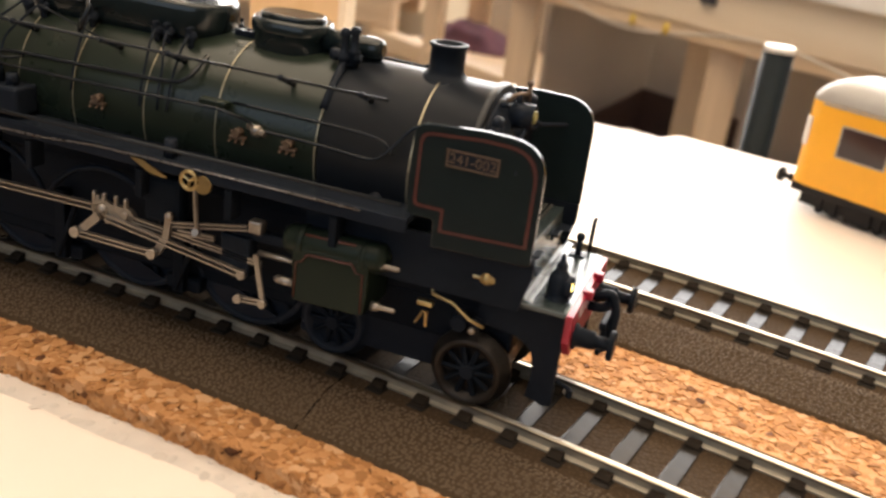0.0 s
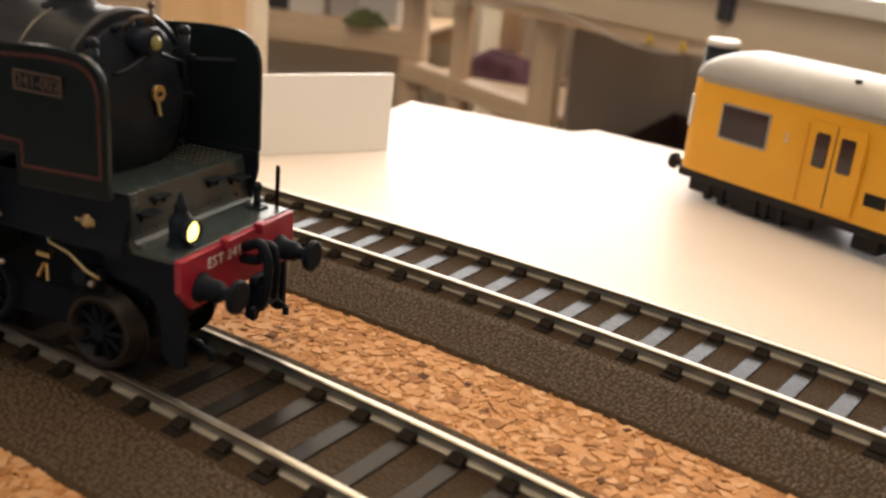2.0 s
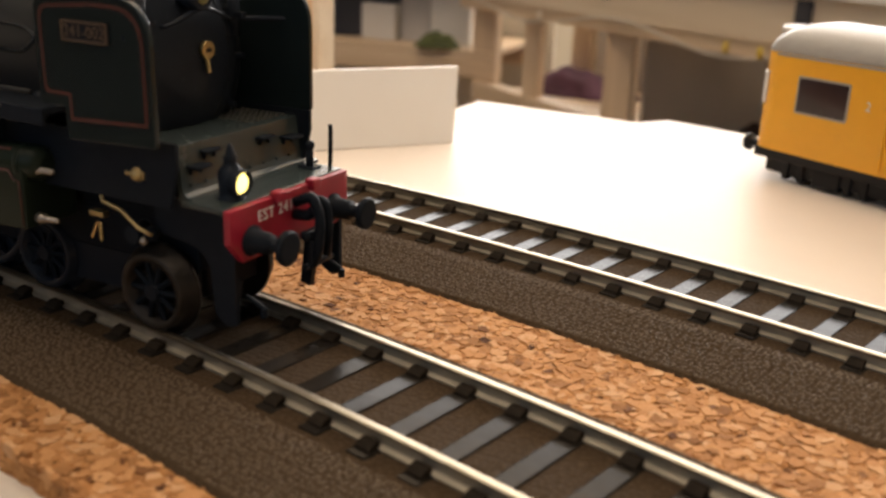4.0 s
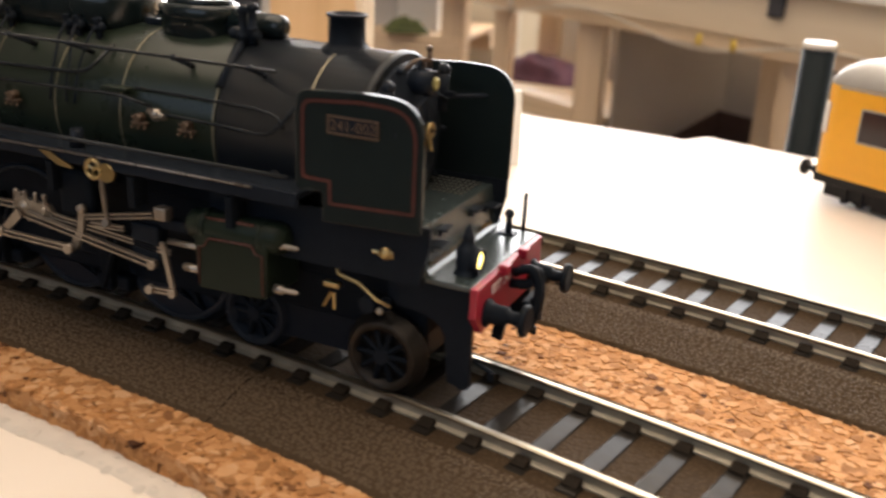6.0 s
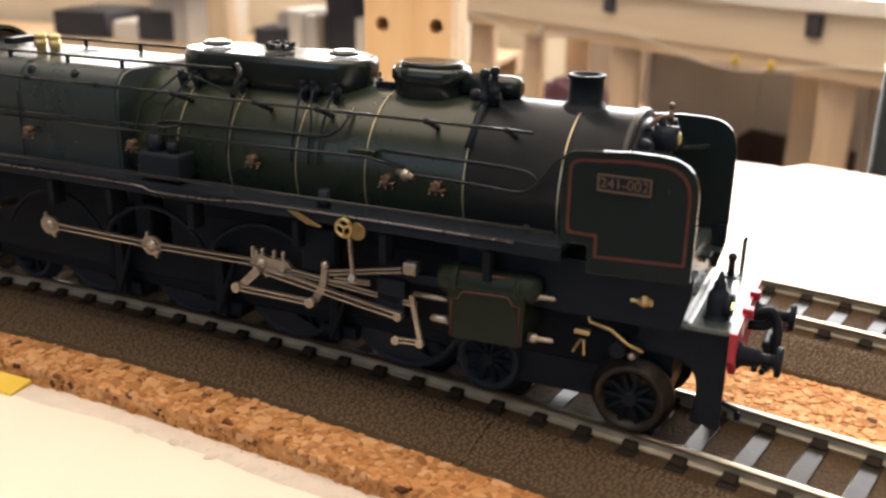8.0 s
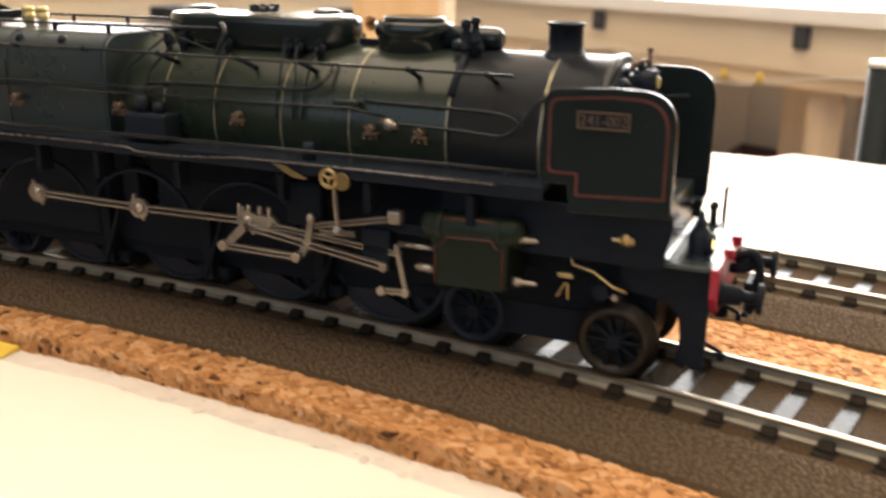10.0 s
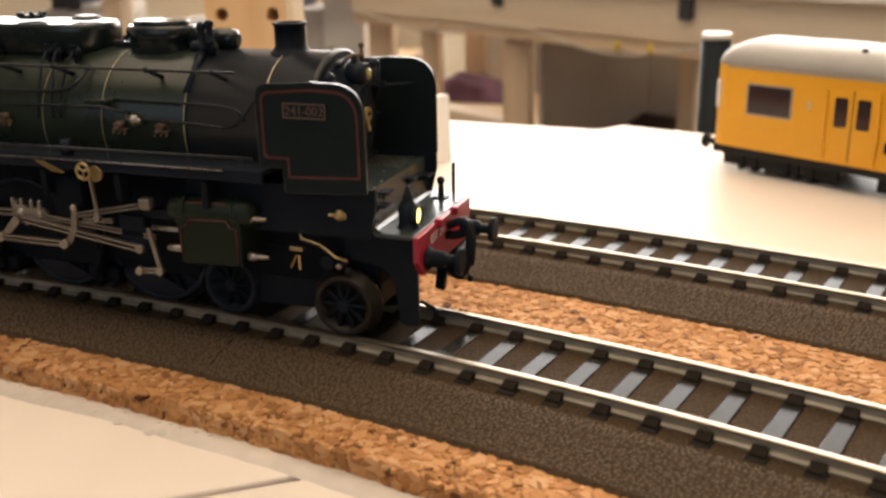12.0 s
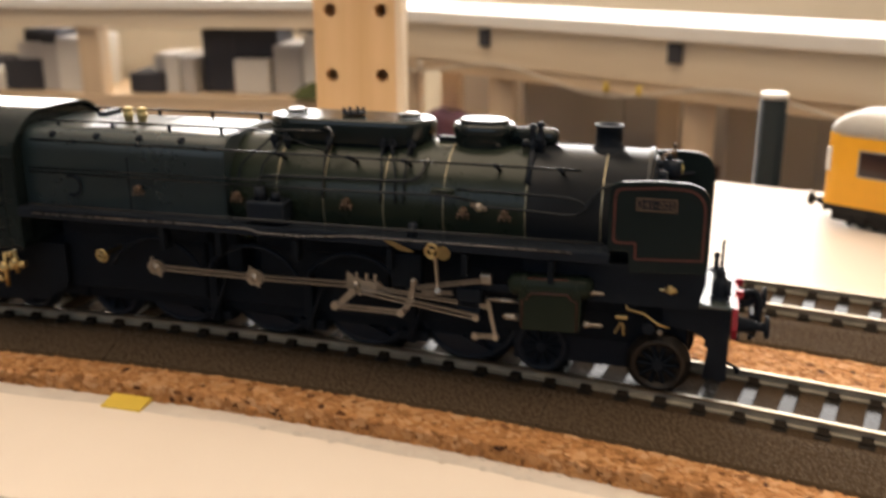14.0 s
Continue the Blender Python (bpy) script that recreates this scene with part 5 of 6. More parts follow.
    part("cock_lever", bm, BRASS, loco, "small brass cock lever")
    bm = cyl(B(), (-15.4, CY - s * 9.4, 12.6), (-15.4, CY - s * 12.0, 12.6), 1.4, 1.2, 16)
    ball(bm, (-12.8, CY - s * 11.0, 13.0), 1.0, seg=10)
    part("spring_hanger", bm, IRON, loco)
    part("spring_pin", ball(B(), (-13.2, CY - s * 12.0, 12.2), 0.6, seg=10), STEEL, loco)
    part("steam_pipe", cyl(B(), (-33, CY - s * 12.2, 21), (-30, CY - s * 10.4, 30), 1.5, 1.5, 16), BLACK, loco)
    # splasher arcs over the wheels
    for x in AX[:3]:
        part("splasher", pipe(B(), [(x + 12.4 * math.cos(a), CY - s * 13.0, RZ + DR + 12.4 * math.sin(a)) for a in [math.radians(25 + 13 * k) for k in range(11)]], 0.5, 6), IRON, loco)

# brass handwheel under the firebox and injector
bm = pipe(B(), [(-133.8 + 1.25 * math.cos(k * math.pi / 10), CY - 17.0, 19.2 + 1.25 * math.sin(k * math.pi / 10)) for k in range(21)], 0.32, 6)
for k in range(3):
    a = k * math.pi * 2 / 3 + 0.4
    cyl(bm, (-133.8, CY - 17.0, 19.2), (-133.8 + 1.2 * math.cos(a), CY - 17.0, 19.2 + 1.2 * math.sin(a)), 0.25, 0.25, 6)
cyl(bm, (-133.8, CY - 16.5, 19.2), (-133.8, CY - 10, 19.2), 0.5, 0.5, 8)
part("injector_wheel", bm, BRASS, loco, "brass injector wheel")
bm = B()
yi = CY - 16.6
cyl(bm, (-166, yi, 12.6), (-154.6, yi, 15.4), 0.9, 0.75, 12)
for x, z, r in ((-157.2, 15.6, 1.25), (-160.2, 14.2, 1.5), (-163.4, 13.2, 1.3), (-161.6, 11.4, 0.9), (-158.4, 17.4, 0.8)):
    ball(bm, (x, yi - 0.3, z), r, seg=10)
cyl(bm, (-160.2, yi, 9.6), (-160.2, yi, 17.6), 0.6, 0.5, 10)
cyl(bm, (-157.2, yi, 13.0), (-157.2, yi, 18.6), 0.5, 0.4, 10)
cyl(bm, (-163.4, yi - 1.6, 13.2), (-163.4, yi + 5, 13.2), 0.5, 0.5, 10)
part("injector", bm, BRASS, loco, "brass injector body")
bm = box(B(), -150, -113, CY - 9, CY + 9, 8, 24, 0.8)
part("ashpan", bm, DEEP, loco)
# trailing truck under the cab: side frames, cross block and hung ashpan
bm = box(B(), -196, -146, CY - 7.4, CY + 7.4, 5.0, 19.4, 0.6)
for s in (-1, 1):
    plate(bm, rounded([(-196, 19.0), (-148, 19.0), (-148, 9.0), (-154, 5.0), (-168, 4.0), (-196, 4.0)], [0.5, 0.5, 2, 2, 2, 0.5]), CY + s * 10.6 - 0.5, CY + s * 10.6 + 0.5)
part("trailing_truck", bm, DEEP, loco, "black trailing truck frame under the cab")
for x in (-163.5, -186.0):
    for s in (1, -1):
        wheel("carrying_wheel", x, RZ + 6.2, 6.2, 10, loco, s=s, label="small black spoked trailing wheel")

# cab
cab = part("cab", plate(B(), rounded([(CY - 17.4, 19.0), (CY - 17.4, 42.0), (CY - 11, 48.6), (CY + 11, 48.6), (CY + 17.4, 42.0), (CY + 17.4, 19.0)], [0.4, 4, 5, 5, 4, 0.4]), -157.5, -154.0, True, 0.4), GREEN, loco, "dark green cab front")
for s in (1, -1):
    ys = CY - s * 17.4
    lo, hi = sorted((ys, ys + s * 0.8))
    bm = box(B(), -178, -157.5, lo, hi, 19.0, 32.0, 0.15)
    box(bm, -178, -157.5, lo, hi, 40.0, 42.4, 0.15)
    for x in (-160.5, -170, -178):
        box(bm, x, x + 3.0, lo, hi, 32.0, 40.0)
    part("cab_side", bm, GREEN, cab)
    lo2, hi2 = sorted((ys - s * 0.3, ys))
    part("cab_window_frame", box(box(B(), -163.6, -163.2, lo2, hi2, 31.8, 40.2), -169.2, -168.8, lo2, hi2, 31.8, 40.2), BRASS, cab)
bm = B()
ro = rounded([(CY - 18.2, 40.6), (CY - 18.2, 42.6), (CY - 11, 49.6), (CY + 11, 49.6), (CY + 18.2, 42.6), (CY + 18.2, 40.6), (CY + 17.4, 42.0), (CY + 10.8, 48.8), (CY - 10.8, 48.8), (CY - 17.4, 42.0)], [0, 3, 5, 5, 3, 0, 2, 4, 4, 2])
part("cab_roof", plate(bm, ro, -186, -153.2, True), GREEN, cab, "dark green curved cab roof")
part("roof_vent", box(B(), -140.6, -138.2, CY - 4, CY + 2, 47.6, 48.8, 0.2), BLACK, loco)

# ---- yellow railcar standing on the board ----
def railcar():
    root = thing("yellow_railcar", (0, 0, 0), "yellow model railcar with grey roof standing on the board", "railcar")
    L, W, H0, H1 = 150.0, 31.0, 7.8, 33.0
    bm = B()
    plan = rounded([(0, 0), (L, 0), (L, W), (0, W)], [5.5, 5.5, 5.5, 5.5], 8)
    lo, hi = [bm.verts.new((x, y, H0)) for x, y in plan], [bm.verts.new((x, y, H1)) for x, y in plan]
    bm.faces.new(hi), bm.faces.new(lo[::-1])
    for i in range(len(plan)):
        j = (i + 1) % len(plan)
        bm.faces.new((lo[i], lo[j], hi[j], hi[i]))
    body = part("body", bm, YELLOW, root, "bright yellow body")
    # roof: arched across, rounded down at the ends
    bm = B()
    rings = []
    for k in range(15):
        s = k / 14
        rows = []
        for x, y in plan:
            cx, cy = L / 2, W / 2
            g = math.cos(s * math.pi / 2)
            rows.append(bm.verts.new((cx + (x - cx) * (1 - (1 - g) * 0.16), cy + (y - cy) * max(g, 0.02) * 1.012, H1 + 7.6 * math.sin(s * math.pi / 2))))
        rings.append(rows)
    for r0, r1 in zip(rings, rings[1:]):
        for i in range(len(plan)):
            j = (i + 1) % len(plan)
            bm.faces.new((r0[i], r0[j], r1[j], r1[i])).smooth = True
    bm.faces.new(rings[0][::-1])
    part("roof", bm, GREYR, root, "grey arched roof")
    part("roof_valve", cyl(B(), (44, W / 2 - 9, H1 + 5.0), (44, W / 2 - 9, H1 + 6.9), 0.9, 0.8, 12), UNDER, root)
    part("cornice", plate(B(), [(5, H1 - 0.8), (L - 5, H1 - 0.8), (L - 5, H1 - 0.2), (5, H1 - 0.2)], -0.25, 0.0), GREYR, root)

    def win(x, w, z0, z1, parent=body):
        f = part("window_frame", plate(plate(B(), rounded([(x, z0), (x + w, z0), (x + w, z1), (x, z1)], [0.6] * 4), -0.22, 0.02), [(x, z0), (x + 0.1, z0), (x + 0.1, z1)], -0.1, 0.0), GREYR, parent)
        part("pane", plate(B(), rounded([(x + 0.5, z0 + 0.5), (x + w - 0.5, z0 + 0.5), (x + w - 0.5, z1 - 0.5), (x + 0.5, z1 - 0.5)], [0.5] * 4), -0.3, -0.15), PANE, f, "dark glossy pane")

    win(12.2, 15.0, 18.6, 28.0)
    for x in (64, 82, 128):
        win(x, 15.0, 18.6, 28.0)
    # two-leaf door in a raised frame
    for x0 in (38.5, 104):
        d = part("door_frame", plate(B(), [(x0, H0 + 1.0), (x0 + 14.5, H0 + 1.0), (x0 + 14.5, 29.6), (x0, 29.6)], -0.5, 0.0, False, 0.12), YELLOW, body)
        part("gap", plate(B(), [(x0 + 7.1, H0 + 1.4), (x0 + 7.4, H0 + 1.4), (x0 + 7.4, 29.2), (x0 + 7.1, 29.2)], -0.56, -0.5), UNDER, d)
        for k in (0, 1):
            xx = x0 + 2.0 + k * 6.6
            part("pane", plate(B(), rounded([(xx, 18.6), (xx + 3.8, 18.6), (xx + 3.8, 27.0), (xx, 27.0)], [0.7] * 4), -0.62, -0.5), PANE, d)
        for k in (0, 1):
            xx = x0 - 0.4 + k * 15.2
            part("door_rail", cyl(B(), (xx, -0.8, H0 + 1.4), (xx, -0.8, 28.6), 0.35, 0.35, 8), YELLOW, d)
    text_mesh("2", 3.2, WHITE_P, body, "class_mark", Matrix.Translation(Vector((32.4, -0.1, 23.4)) * MM) @ Matrix.Rotation(radians(90), 4, "X"), "small white numeral", 0.05)
    part("vent_panel", box(B(), 55.5, 61, -0.3, 0.1, 13, 16, 0.1), UNDER, body)
    # end: pale destination panel and gangway window
    bm = B()
    for k in range(6):
        t0, t1 = radians(200 + k * 8), radians(200.5 + (k + 1) * 8)
        plate(bm, [(4.3 + 4.6 * math.cos(t0), 4.3 + 4.6 * math.sin(t0)), (4.3 + 4.6 * math.cos(t1), 4.3 + 4.6 * math.sin(t1)), (4.3 + 4.2 * math.cos(t1), 4.3 + 4.2 * math.sin(t1)), (4.3 + 4.2 * math.cos(t0), 4.3 + 4.2 * math.sin(t0))], 19.5, 27.8)
    for v in bm.verts:
        v.co = Vector((v.co.x, v.co.z, v.co.y))
    part("end_panel", bm, WHITE_P, body, "pale curved corner panel")
    part("end_window", box(B(), -0.3, 0.1, 11.5, 19.5, 19.8, 27.4, 0.1), PANE, body)
    part("end_strip", box(B(), -0.6, 0.1, 6.0, W - 6.0, 17.6, 18.4, 0.15), YELLOW, body)
    # underframe
    part("sole_bar", box(B(), 1.5, L - 1.5, -0.1, W + 0.1, 5.6, 8.0, 0.3), UNDER, root, "dark sole bar")
    for x0 in (7, L - 42):
        bm = box(B(), x0 - 3, x0 + 35, 2.2, 4.6, 1.8, 6.4, 0.5)
        box(bm, x0, x0 + 32, W - 6.2, W - 4.2, 2.6, 6.0, 0.4)
        box(bm, x0 + 12, x0 + 20, 1.4, 4.0, 0.9, 6.2, 0.4)
        for k in range(6):
            box(bm, x0 + 3 + k * 4.6, x0 + 4.8 + k * 4.6, 1.5, 3.6, 0.8, 5.8, 0.25)
        b = part("bogie", bm, UNDER, root, "dark detailed bogie")
        for dx in (6, 26):
            for y in (7.2, W - 7.2):
                part("wheel", cyl(B(), (x0 + dx, y - 1.2, 5.2), (x0 + dx, y + 1.2, 5.2), 5.2, 5.0, 26), UNDER, b)
    for k in range(5):
        part("equipment_box", box(B(), 54 + k * 9, 61 + k * 9, 1.6, 9, 1.5 + (k % 2) * 0.8, 6, 0.4), UNDER, root)
    bm = B()
    for y in (W / 2 - 9, W / 2 + 9):
        lathe(bm, (1.6, y, 7.0), (-6.0, y, 7.0), [(0, 1.4), (0.55, 1.3), (0.6, 0.9), (0.84, 0.9), (0.86, 2.4), (1, 2.2)], 18)
    box(bm, -5.5, 2, W / 2 - 2, W / 2 + 2, 3.4, 5.4, 0.5)
    cyl(bm, (-4, W / 2, 4.5), (-4, W / 2, 1.2), 0.6, 0.5, 8)
    part("buffers", bm, UNDER, root, "dark buffers and coupling")
    root.matrix_world = Matrix.Translation(Vector((30.2, 162.4, BZ)) * MM) @ Matrix.Rotation(radians(-29), 4, "Z")
    return root


railcar()

# ---- things standing on or behind the board ----
pts = [(-98, 88), (-51, 147)]
d = (Vector(pts[1]) - Vector(pts[0])).normalized()
n2 = Vector((-d.y, d.x)) * 1.6
bm = B()
lo = [Vector(p) for p in (pts[0], pts[1])]
quad = [lo[0], lo[1], lo[1] + n2, lo[0] + n2]
b0 = [bm.verts.new((p.x, p.y, BZ)) for p in quad]
t0 = [bm.verts.new((p.x - d.y * 11 + d.x * g, p.y + d.x * 11 + d.y * g, BZ + 20.6)) for p, g in zip(quad, (0, 6, 6, 0))]
bm.faces.new(b0[::-1]), bm.faces.new(t0)
for i in range(4):
    bm.faces.new((b0[i], b0[(i + 1) % 4], t0[(i + 1) % 4], t0[i]))
bmesh.ops.bevel(bm, geom=list(bm.edges), offset=0.4, segments=2, affect="EDGES", profile=0.5)
tagged(part("white_card", bm, WHITEB), "white card panel leaning on the layout board", "card")


# the far shelf and the post lie a little further round the tracks' own centre
HUB = Vector((TRACK_C.x, TRACK_C.y, 0)) * MM
SWING = Matrix.Translation(HUB) @ Matrix.Rotation(radians(7.3), 4, "Z") @ Matrix.Translation(-HUB)


def drilled_post():
    """A pine board on end with pairs of bolt holes."""
    root = thing("drilled_post", (-42, 201, BZ), "upright pine post with pairs of drilled bolt holes", "post")
    x0, x1, y0, y1 = -61.5, -25.5, 200.0, 212.0
    bm = B()
    cols, rows = (-54.0, -31.8), [5.2 + 27.4 * k for k in range(8)]
    z0, z1, r = BZ, 330.0, 2.9
    # front face drawn round the holes
    xs = [x0, (cols[0] + cols[1]) / 2, x1]
    for ci, cx in enumerate(cols):
        zc0 = z0
        for ri, rz in enumerate(rows):
            zc1 = z1 if ri == len(rows) - 1 else (rows[ri] + rows[ri + 1]) / 2
            corners = [(xs[ci], zc0), (xs[ci + 1], zc0), (xs[ci + 1], zc1), (xs[ci], zc1)]
            ring = [bm.verts.new((cx + r * math.cos(2 * math.pi * k / 16 - 3 * math.pi / 4), y0, rz + r * math.sin(2 * math.pi * k / 16 - 3 * math.pi / 4))) for k in range(16)]
            deep = [bm.verts.new((v.co.x, y1 - 0.5, v.co.z)) for v in ring]
            cv = [bm.verts.new((x, y0, z)) for x, z in corners]
            for q in range(4):
                seg = [ring[(q * 4 + k) % 16] for k in range(5)]
                bm.faces.new([cv[q], cv[(q + 1) % 4]] + seg[::-1])
            for k in range(16):
                bm.faces.new((ring[k], ring[(k + 1) % 16], deep[(k + 1) % 16], deep[k]))
            bm.faces.new(deep)
            zc0 = zc1
    box(bm, x0, x1, y1 - 0.5, y1, z0, z1)
    for xa, xb in ((x0, x0 + 0.01), (x1 - 0.01, x1)):
        box(bm, xa, xb, y0, y1 - 0.5, z0, z1)
    post = part("post_board", bm, PINE, root)
    part("edge_strip", box(B(), -25.5, -22.6, 199.6, 212.4, BZ, 330, 0.2), PALE, root, "pale edge strip")
    root.matrix_basis = SWING @ root.matrix_basis
    return root


drilled_post()

bm = cyl(B(), (19, 306, FLOOR_Z), (19, 306, 15.0), 6.6, 6.6, 30)
tube = tagged(part("black_tube", bm, TUBE, None, "", (19, 306, FLOOR_Z)), "upright black tube with a white cap", "tube")
part("cap", cyl(B(), (19, 306, 15.0), (19, 306, 17.6), 6.8, 6.4, 30), WHITEB, tube, "white cap")

# ---- timber benchwork along the far side ----
def batten(name, a, b, w, h, mat, label="square pine batten of the benchwork", group="benchwork battens"):
    a, b = Vector(a), Vector(b)
    dd = b - a
    bm = box(B(), 0, dd.length, -w / 2, w / 2, -h / 2, h / 2, 1.2)
    ob = part(name, bm, mat)
    dirx = dd.normalized()
    side = Vector((0, 0, 1)).cross(dirx)
    side = side.normalized() if side.length > 0.01 else Vector((0, 1, 0))
    up = dirx.cross(side)
    ob.matrix_world = Matrix.Translation(a * MM) @ Matrix((dirx, side, up)).transposed().to_4x4()
    return tagged(ob, label, "batten", group)


# straight stretch on the left, returning nearer on the right
before_shelf = set(scene.objects)
LY = 1280
for x in (-752, -303):
    batten("batten", (x, LY, FLOOR_Z), (x, LY, -26), 36, 36, PINEX)
batten("rail_batten", (-1500, LY, -158), (-285, LY, -158), 40, 30, PINEX, "pine shelf rail of the benchwork")
batten("rail_batten", (-1500, LY + 170, -158), (-285, LY + 170, -158), 40, 30, PINEX, "pine shelf rail of the benchwork")
tagged(part("shelf_board", box(B(), -1500, -285, LY - 20, LY + 190, -142, -134, 1), PINEX), "pine shelf under the far benchwork", "shelf")
tagged(part("fascia_board", box(B(), -1500, -285, LY - 30, LY - 12, -26, 4, 1), PALE), "pale fascia board of the far benchwork", "fascia")
tagged(part("bench_top", box(B(), -1500, -285, LY - 40, LY + 70, 4, 20, 1), WHITEB), "white bench top of the far benchwork", "bench top")
tagged(part("back_panel", box(B(), -1700, -255, LY + 220, LY + 230, FLOOR_Z, 30), WALLM), "beige back panel behind the shelf", "panel")

shelf_things = set(scene.objects) - before_shelf
P0, P1 = Vector((-560, 1234)), Vector((500, 577))
DIR = (P1 - P0).normalized()
NRM = Vector((-DIR.y, DIR.x))


def along(s, out=0.0):
    p = P0 + DIR * s + NRM * out
    return p.x, p.y


def slab(name, s0, s1, o0, o1, z0, z1, mat, label, category, bevel=1.0):
    bm = box(B(), 0, s1 - s0, 0, o1 - o0, z0, z1, bevel)
    ob = part(name, bm, mat)
    x, y = along(s0, o0)
    ob.matrix_world = Matrix.Translation(Vector((x, y, 0)) * MM) @ Matrix.Rotation(math.atan2(DIR.y, DIR.x), 4, "Z")
    return tagged(ob, label, category)


for s, w in ((137, 24), (322, 34), (625, 34), (930, 34)):
    batten("batten", (*along(s), FLOOR_Z), (*along(s), -55), w, w, PINEX)
for s in (40, 235, 470, 780):
    batten("batten", (*along(s, 165), FLOOR_Z), (*along(s, 165), -55), 30, 30, PINEX)
slab("lower_rail", 0, 322, -14, 14, -206, -180, PINEX, "pine lower rail of the benchwork", "batten")
slab("shelf_board", 0, 322, 20, 230, -202, -194, PINEX, "pine lower shelf of the benchwork", "shelf")
slab("shelf_board", 322, 1180, 20, 230, -278, -270, PINEX, "deep pine shelf of the benchwork", "shelf")
for s in (322, 625):
    slab("divider_panel", s + 18, s + 24, 20, 230, -270, -55, BACKM, "grey-beige divider panel in the benchwork", "panel", 0.5)
slab("fascia_board", -20, 1200, -34, -16, -54, -5, PALE, "pale fascia board along the benchwork", "fascia")
slab("fascia_rail", -20, 1200, -30, 10, -70, -54, PINEX, "pine rail below the fascia", "batten")
slab("bench_top", -20, 1200, -44, 150, -5, 11, WHITEB, "white bench top of the benchwork", "bench top")
slab("back_panel", -20, 1200, 232, 242, FLOOR_Z, -5, BACKM, "grey-beige back panel of the benchwork", "panel")

# cable with clips slung below the fascia
pts = [(*along(s, -40), -52 - 20 * math.sin(s / 110) ** 2) for s in range(0, 1180, 20)]
tagged(part("cable", pipe(B(), pts, 1.7, 8), WIRE), "pale cable slung along the benchwork", "cable")
for s in (526, 572, 200, 880):
    yellow = s in (526, 572)
    ob = part("cable_clip", box(cyl(B(), (0, 0, -6), (0, 0, 6), 3, 2.4, 12), -3, 3, -4, 4, -2, 3, 0.6), TAPE_Y if yellow else WIRE)
    ob.location = Vector((*along(s, -42), -62)) * MM
    tagged(ob, "small yellow clip hanging on the cable" if yellow else "small pale clip hanging on the cable", "clip", "cable clips")
for s in (322, 613):
    slab("dark_fitting", s - 9, s + 9, -40, -34, -30, -8, DARKBOX, "small dark metal fitting on the fascia", "fitting", 2)

# cartons on the left shelf
before_cartons = set(scene.objects)
rnd = random.Random(3)
SH = -134
for x0, w, h, dpt, mat, lab in (
        (-1100, 110, 46, 120, DARKBOX, "dark carton on the shelf"), (-985, 60, 30, 90, WHITEBOX, "low white carton on the shelf"),
        (-930, 70, 52, 110, DARKBOX, "dark rounded carton on the shelf"), (-905, 120, 78, 100, GREYBOX, "grey carton on the shelf"),
        (-862, 34, 96, 90, DARKBOX, "dark upright carton on the shelf"), (-826, 50, 88, 100, WHITEBOX, "white carton on the shelf"),
        (-700, 60, 34, 90, DARKBOX, "small dark carton on the shelf"), (-668, 26, 60, 90, GREYBOX, "narrow grey carton on the shelf"),
        (-640, 26, 62, 90, WHITEBOX, "narrow white carton on the shelf"), (-612, 26, 58, 90, GREYBOX, "narrow grey carton on the shelf"),
        (-582, 56, 118, 100, DARKBOX, "tall dark carton on the shelf"), (-524, 62, 56, 110, WHITEBOX, "white carton on the shelf"),
        (-460, 52, 78, 110, GREYBOX, "grey carton on the shelf"), (-406, 70, 98, 110, WHITEBOX, "pale carton on the shelf")):
    bm = box(B(), x0, x0 + w - 3, LY + 8 + rnd.uniform(0, 30), LY + 40 + dpt, SH, SH + h, 2)
    ob = part("carton", bm, mat)
    part("carton_flap", box(B(), x0 + 2, x0 + w - 5, LY + 10 + dpt * 0.3, LY + 30 + dpt, SH + h, SH + h + 1.6, 0.5), mat, ob)
    tagged(ob, lab, "carton", "cartons on the shelf")
for x0, w, z, h in ((-540, 86, SH + 60, 50), (-420, 46, SH + 100, 12), (-900, 70, SH + 80, 20)):
    ob = part("carton", box(B(), x0, x0 + w, LY + 40, LY + 130, z - 4 if x0 == -540 else z - 2, z + h, 2), DARKBOX)
    tagged(ob, "dark carton stacked on other cartons", "carton", "cartons on the shelf")


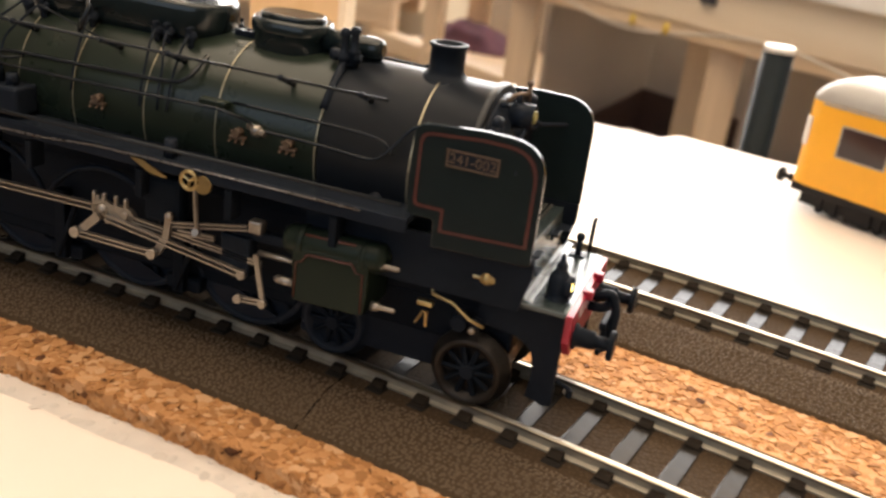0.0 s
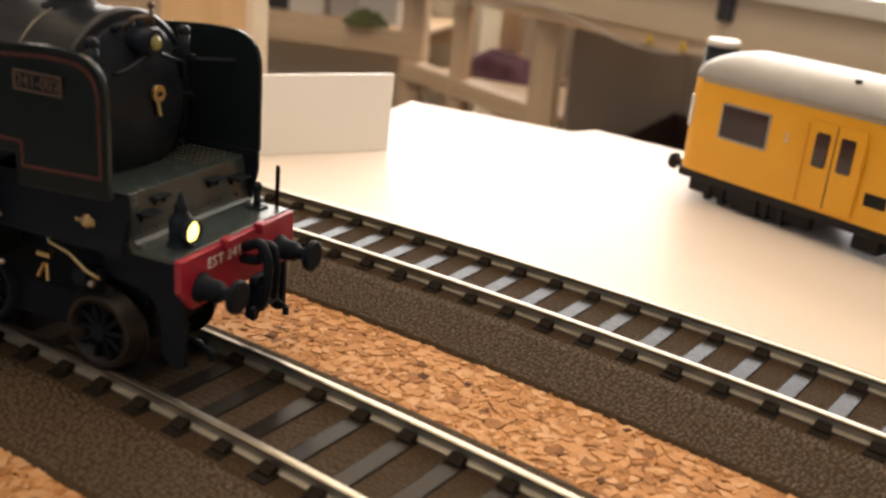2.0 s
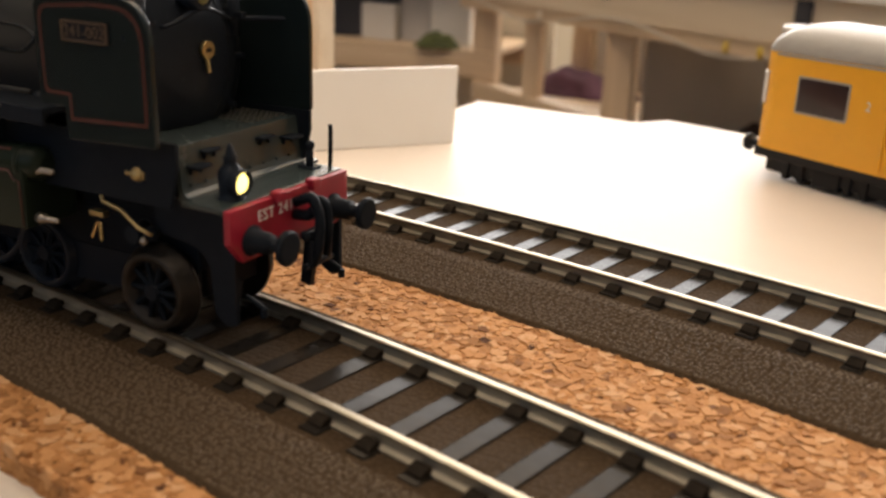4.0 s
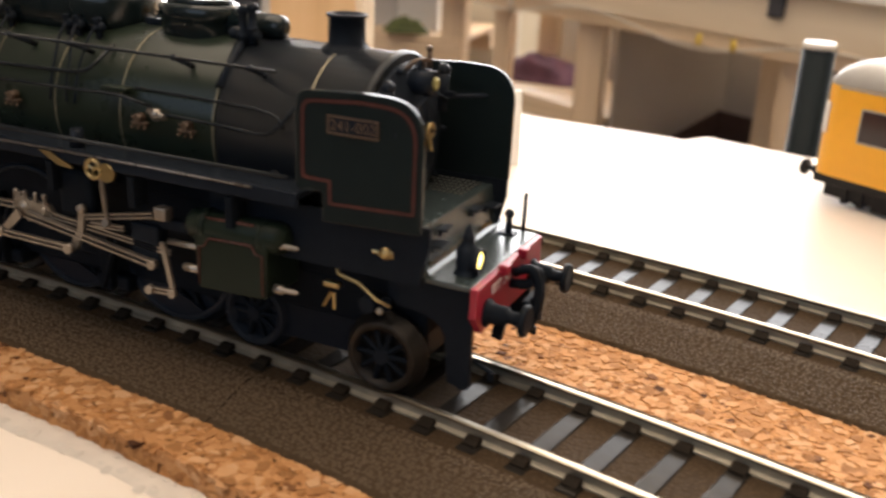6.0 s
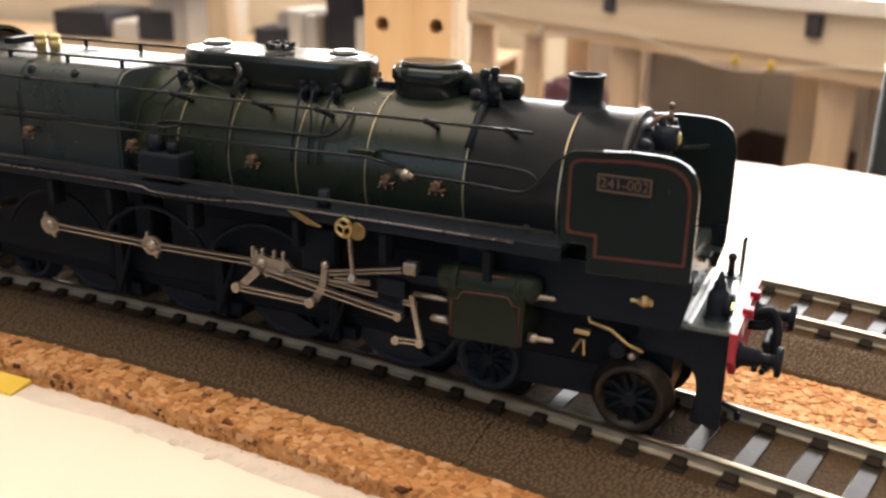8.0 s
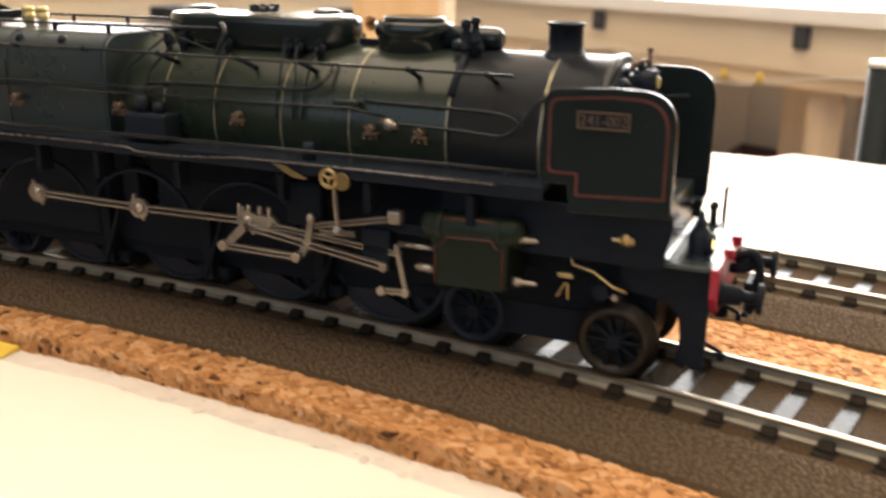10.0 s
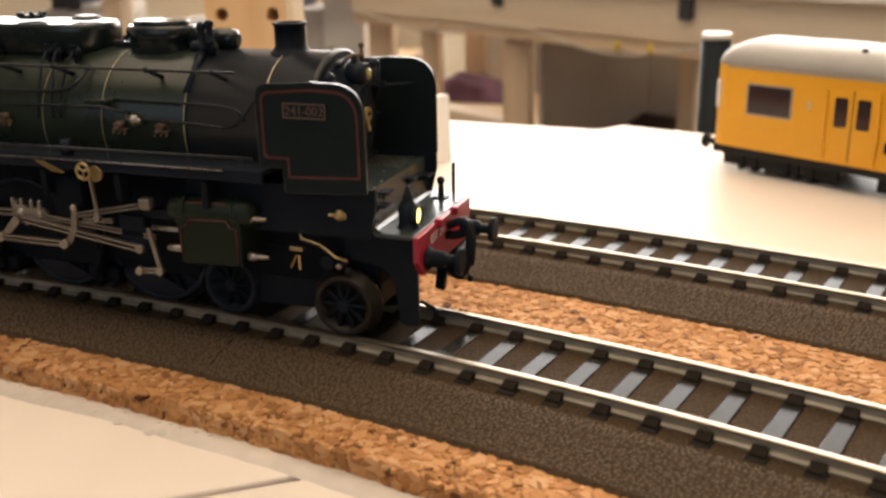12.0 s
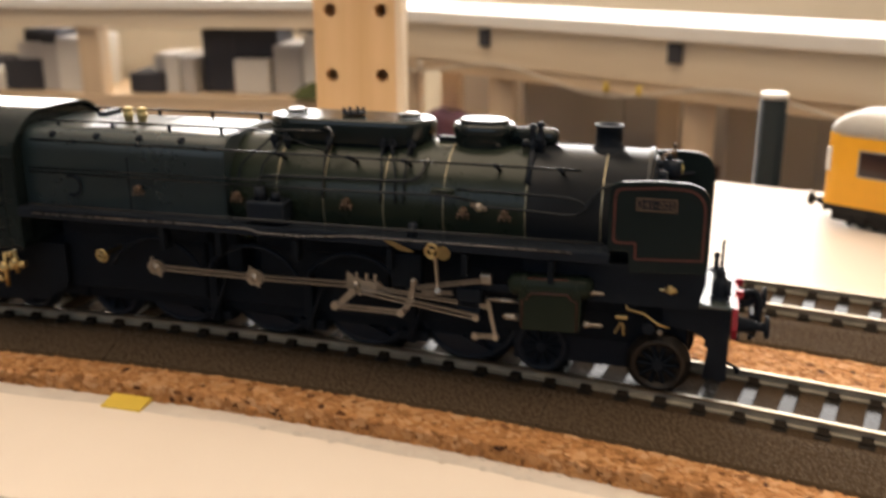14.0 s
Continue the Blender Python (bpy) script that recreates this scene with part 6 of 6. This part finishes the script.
def heap(name, cx, cy, z, rx, ry, h, mat, label, category, seed):
    """A soft, uneven heap."""
    bm = B()
    n, m = 40, 12
    rings = []
    for j in range(m + 1):
        t = j / m
        ring = []
        for i in range(n):
            a = 2 * math.pi * i / n
            k = 1 + 0.3 * noise.noise(Vector((math.cos(a) * 1.7, math.sin(a) * 1.7, seed + t * 2)))
            hh = h * (1 - t ** 2) * (1 + 0.5 * noise.noise(Vector((math.cos(a) * 3 * t, math.sin(a) * 3 * t, seed * 3))))
            ring.append(bm.verts.new((cx + rx * t * k * math.cos(a), cy + ry * t * k * math.sin(a), z + max(hh, 0))))
        rings.append(ring)
    for r0, r1 in zip(rings[1:], rings[2:]):
        for i in range(n):
            bm.faces.new((r0[i], r0[(i + 1) % n], r1[(i + 1) % n], r1[i])).smooth = True
    bm.faces.new(rings[1]), bm.faces.new(rings[-1][::-1])
    return tagged(part(name, bm, mat), label, category)


heap("green_bag", -380, LY - 10, -134, 40, 22, 22, MOSS, "bag of green scatter on the shelf", "bag", 4.0)
shelf_things |= set(scene.objects) - before_cartons
for ob in shelf_things:
    if ob.parent is None:
        ob.matrix_basis = SWING @ ob.matrix_basis
hx, hy = along(70, 130)
heap("mauve_cloth", hx, hy, -194, 90, 60, 34, PURPLE, "crumpled mauve cloth on the lower shelf", "cloth", 2.0)
# brown cartons on the deep shelf
def tray(s0, s1, o0, o1, z0, front, back):
    """A low open carton with its wall heights."""
    x, y = along(s0, o0)
    root = thing("brown_carton", (0, 0, 0), "low open dark brown carton with pale paper inside", "carton", "brown cartons")
    w, d = s1 - s0, o1 - o0
    part("front_wall", box(B(), 0, w, 0, 4, z0, z0 + front, 0.8), BROWN, root)
    part("back_wall", box(B(), 0, w, d - 4, d, z0, z0 + back, 0.8), BROWN, root)
    for k in (0, w - 4):
        part("end_wall", plate(B(), [(4, z0), (d - 4, z0), (d - 4, z0 + back - 2), (4, z0 + front - 2)], k, k + 4, True), BROWN, root)
    part("bottom", box(B(), 4, w - 4, 4, d - 4, z0, z0 + 3), BROWN, root)
    part("flap", plate(B(), [(2, z0 + front), (-34, z0 + front - 18), (-34, z0 + front - 20), (2, z0 + front - 3)], w * 0.2, w * 0.8, True), BROWN, root)
    part("paper", box(B(), w * 0.1, w * 0.6, 12, d * 0.7, z0 + 3, z0 + front - 8, 2), WALLM, root, "pale paper packing")
    root.matrix_basis = Matrix.Translation(Vector((x, y, 0)) * MM) @ Matrix.Rotation(math.atan2(DIR.y, DIR.x), 4, "Z")
    return root


tray(372, 590, 60, 190, -270, 44, 84)
slab("brown_carton", 640, 720, 40, 150, -270, -205, BROWN, "closed dark brown carton on the deep shelf", "carton", 2)["group"] = "brown cartons"
tagged(batten("loose_stick", (*along(560, 30), -270), (*along(575, 62), -196), 9, 9, PINEX, "loose pale stick leaning on the carton", "sticks"), "loose pale stick leaning on the carton", "stick")
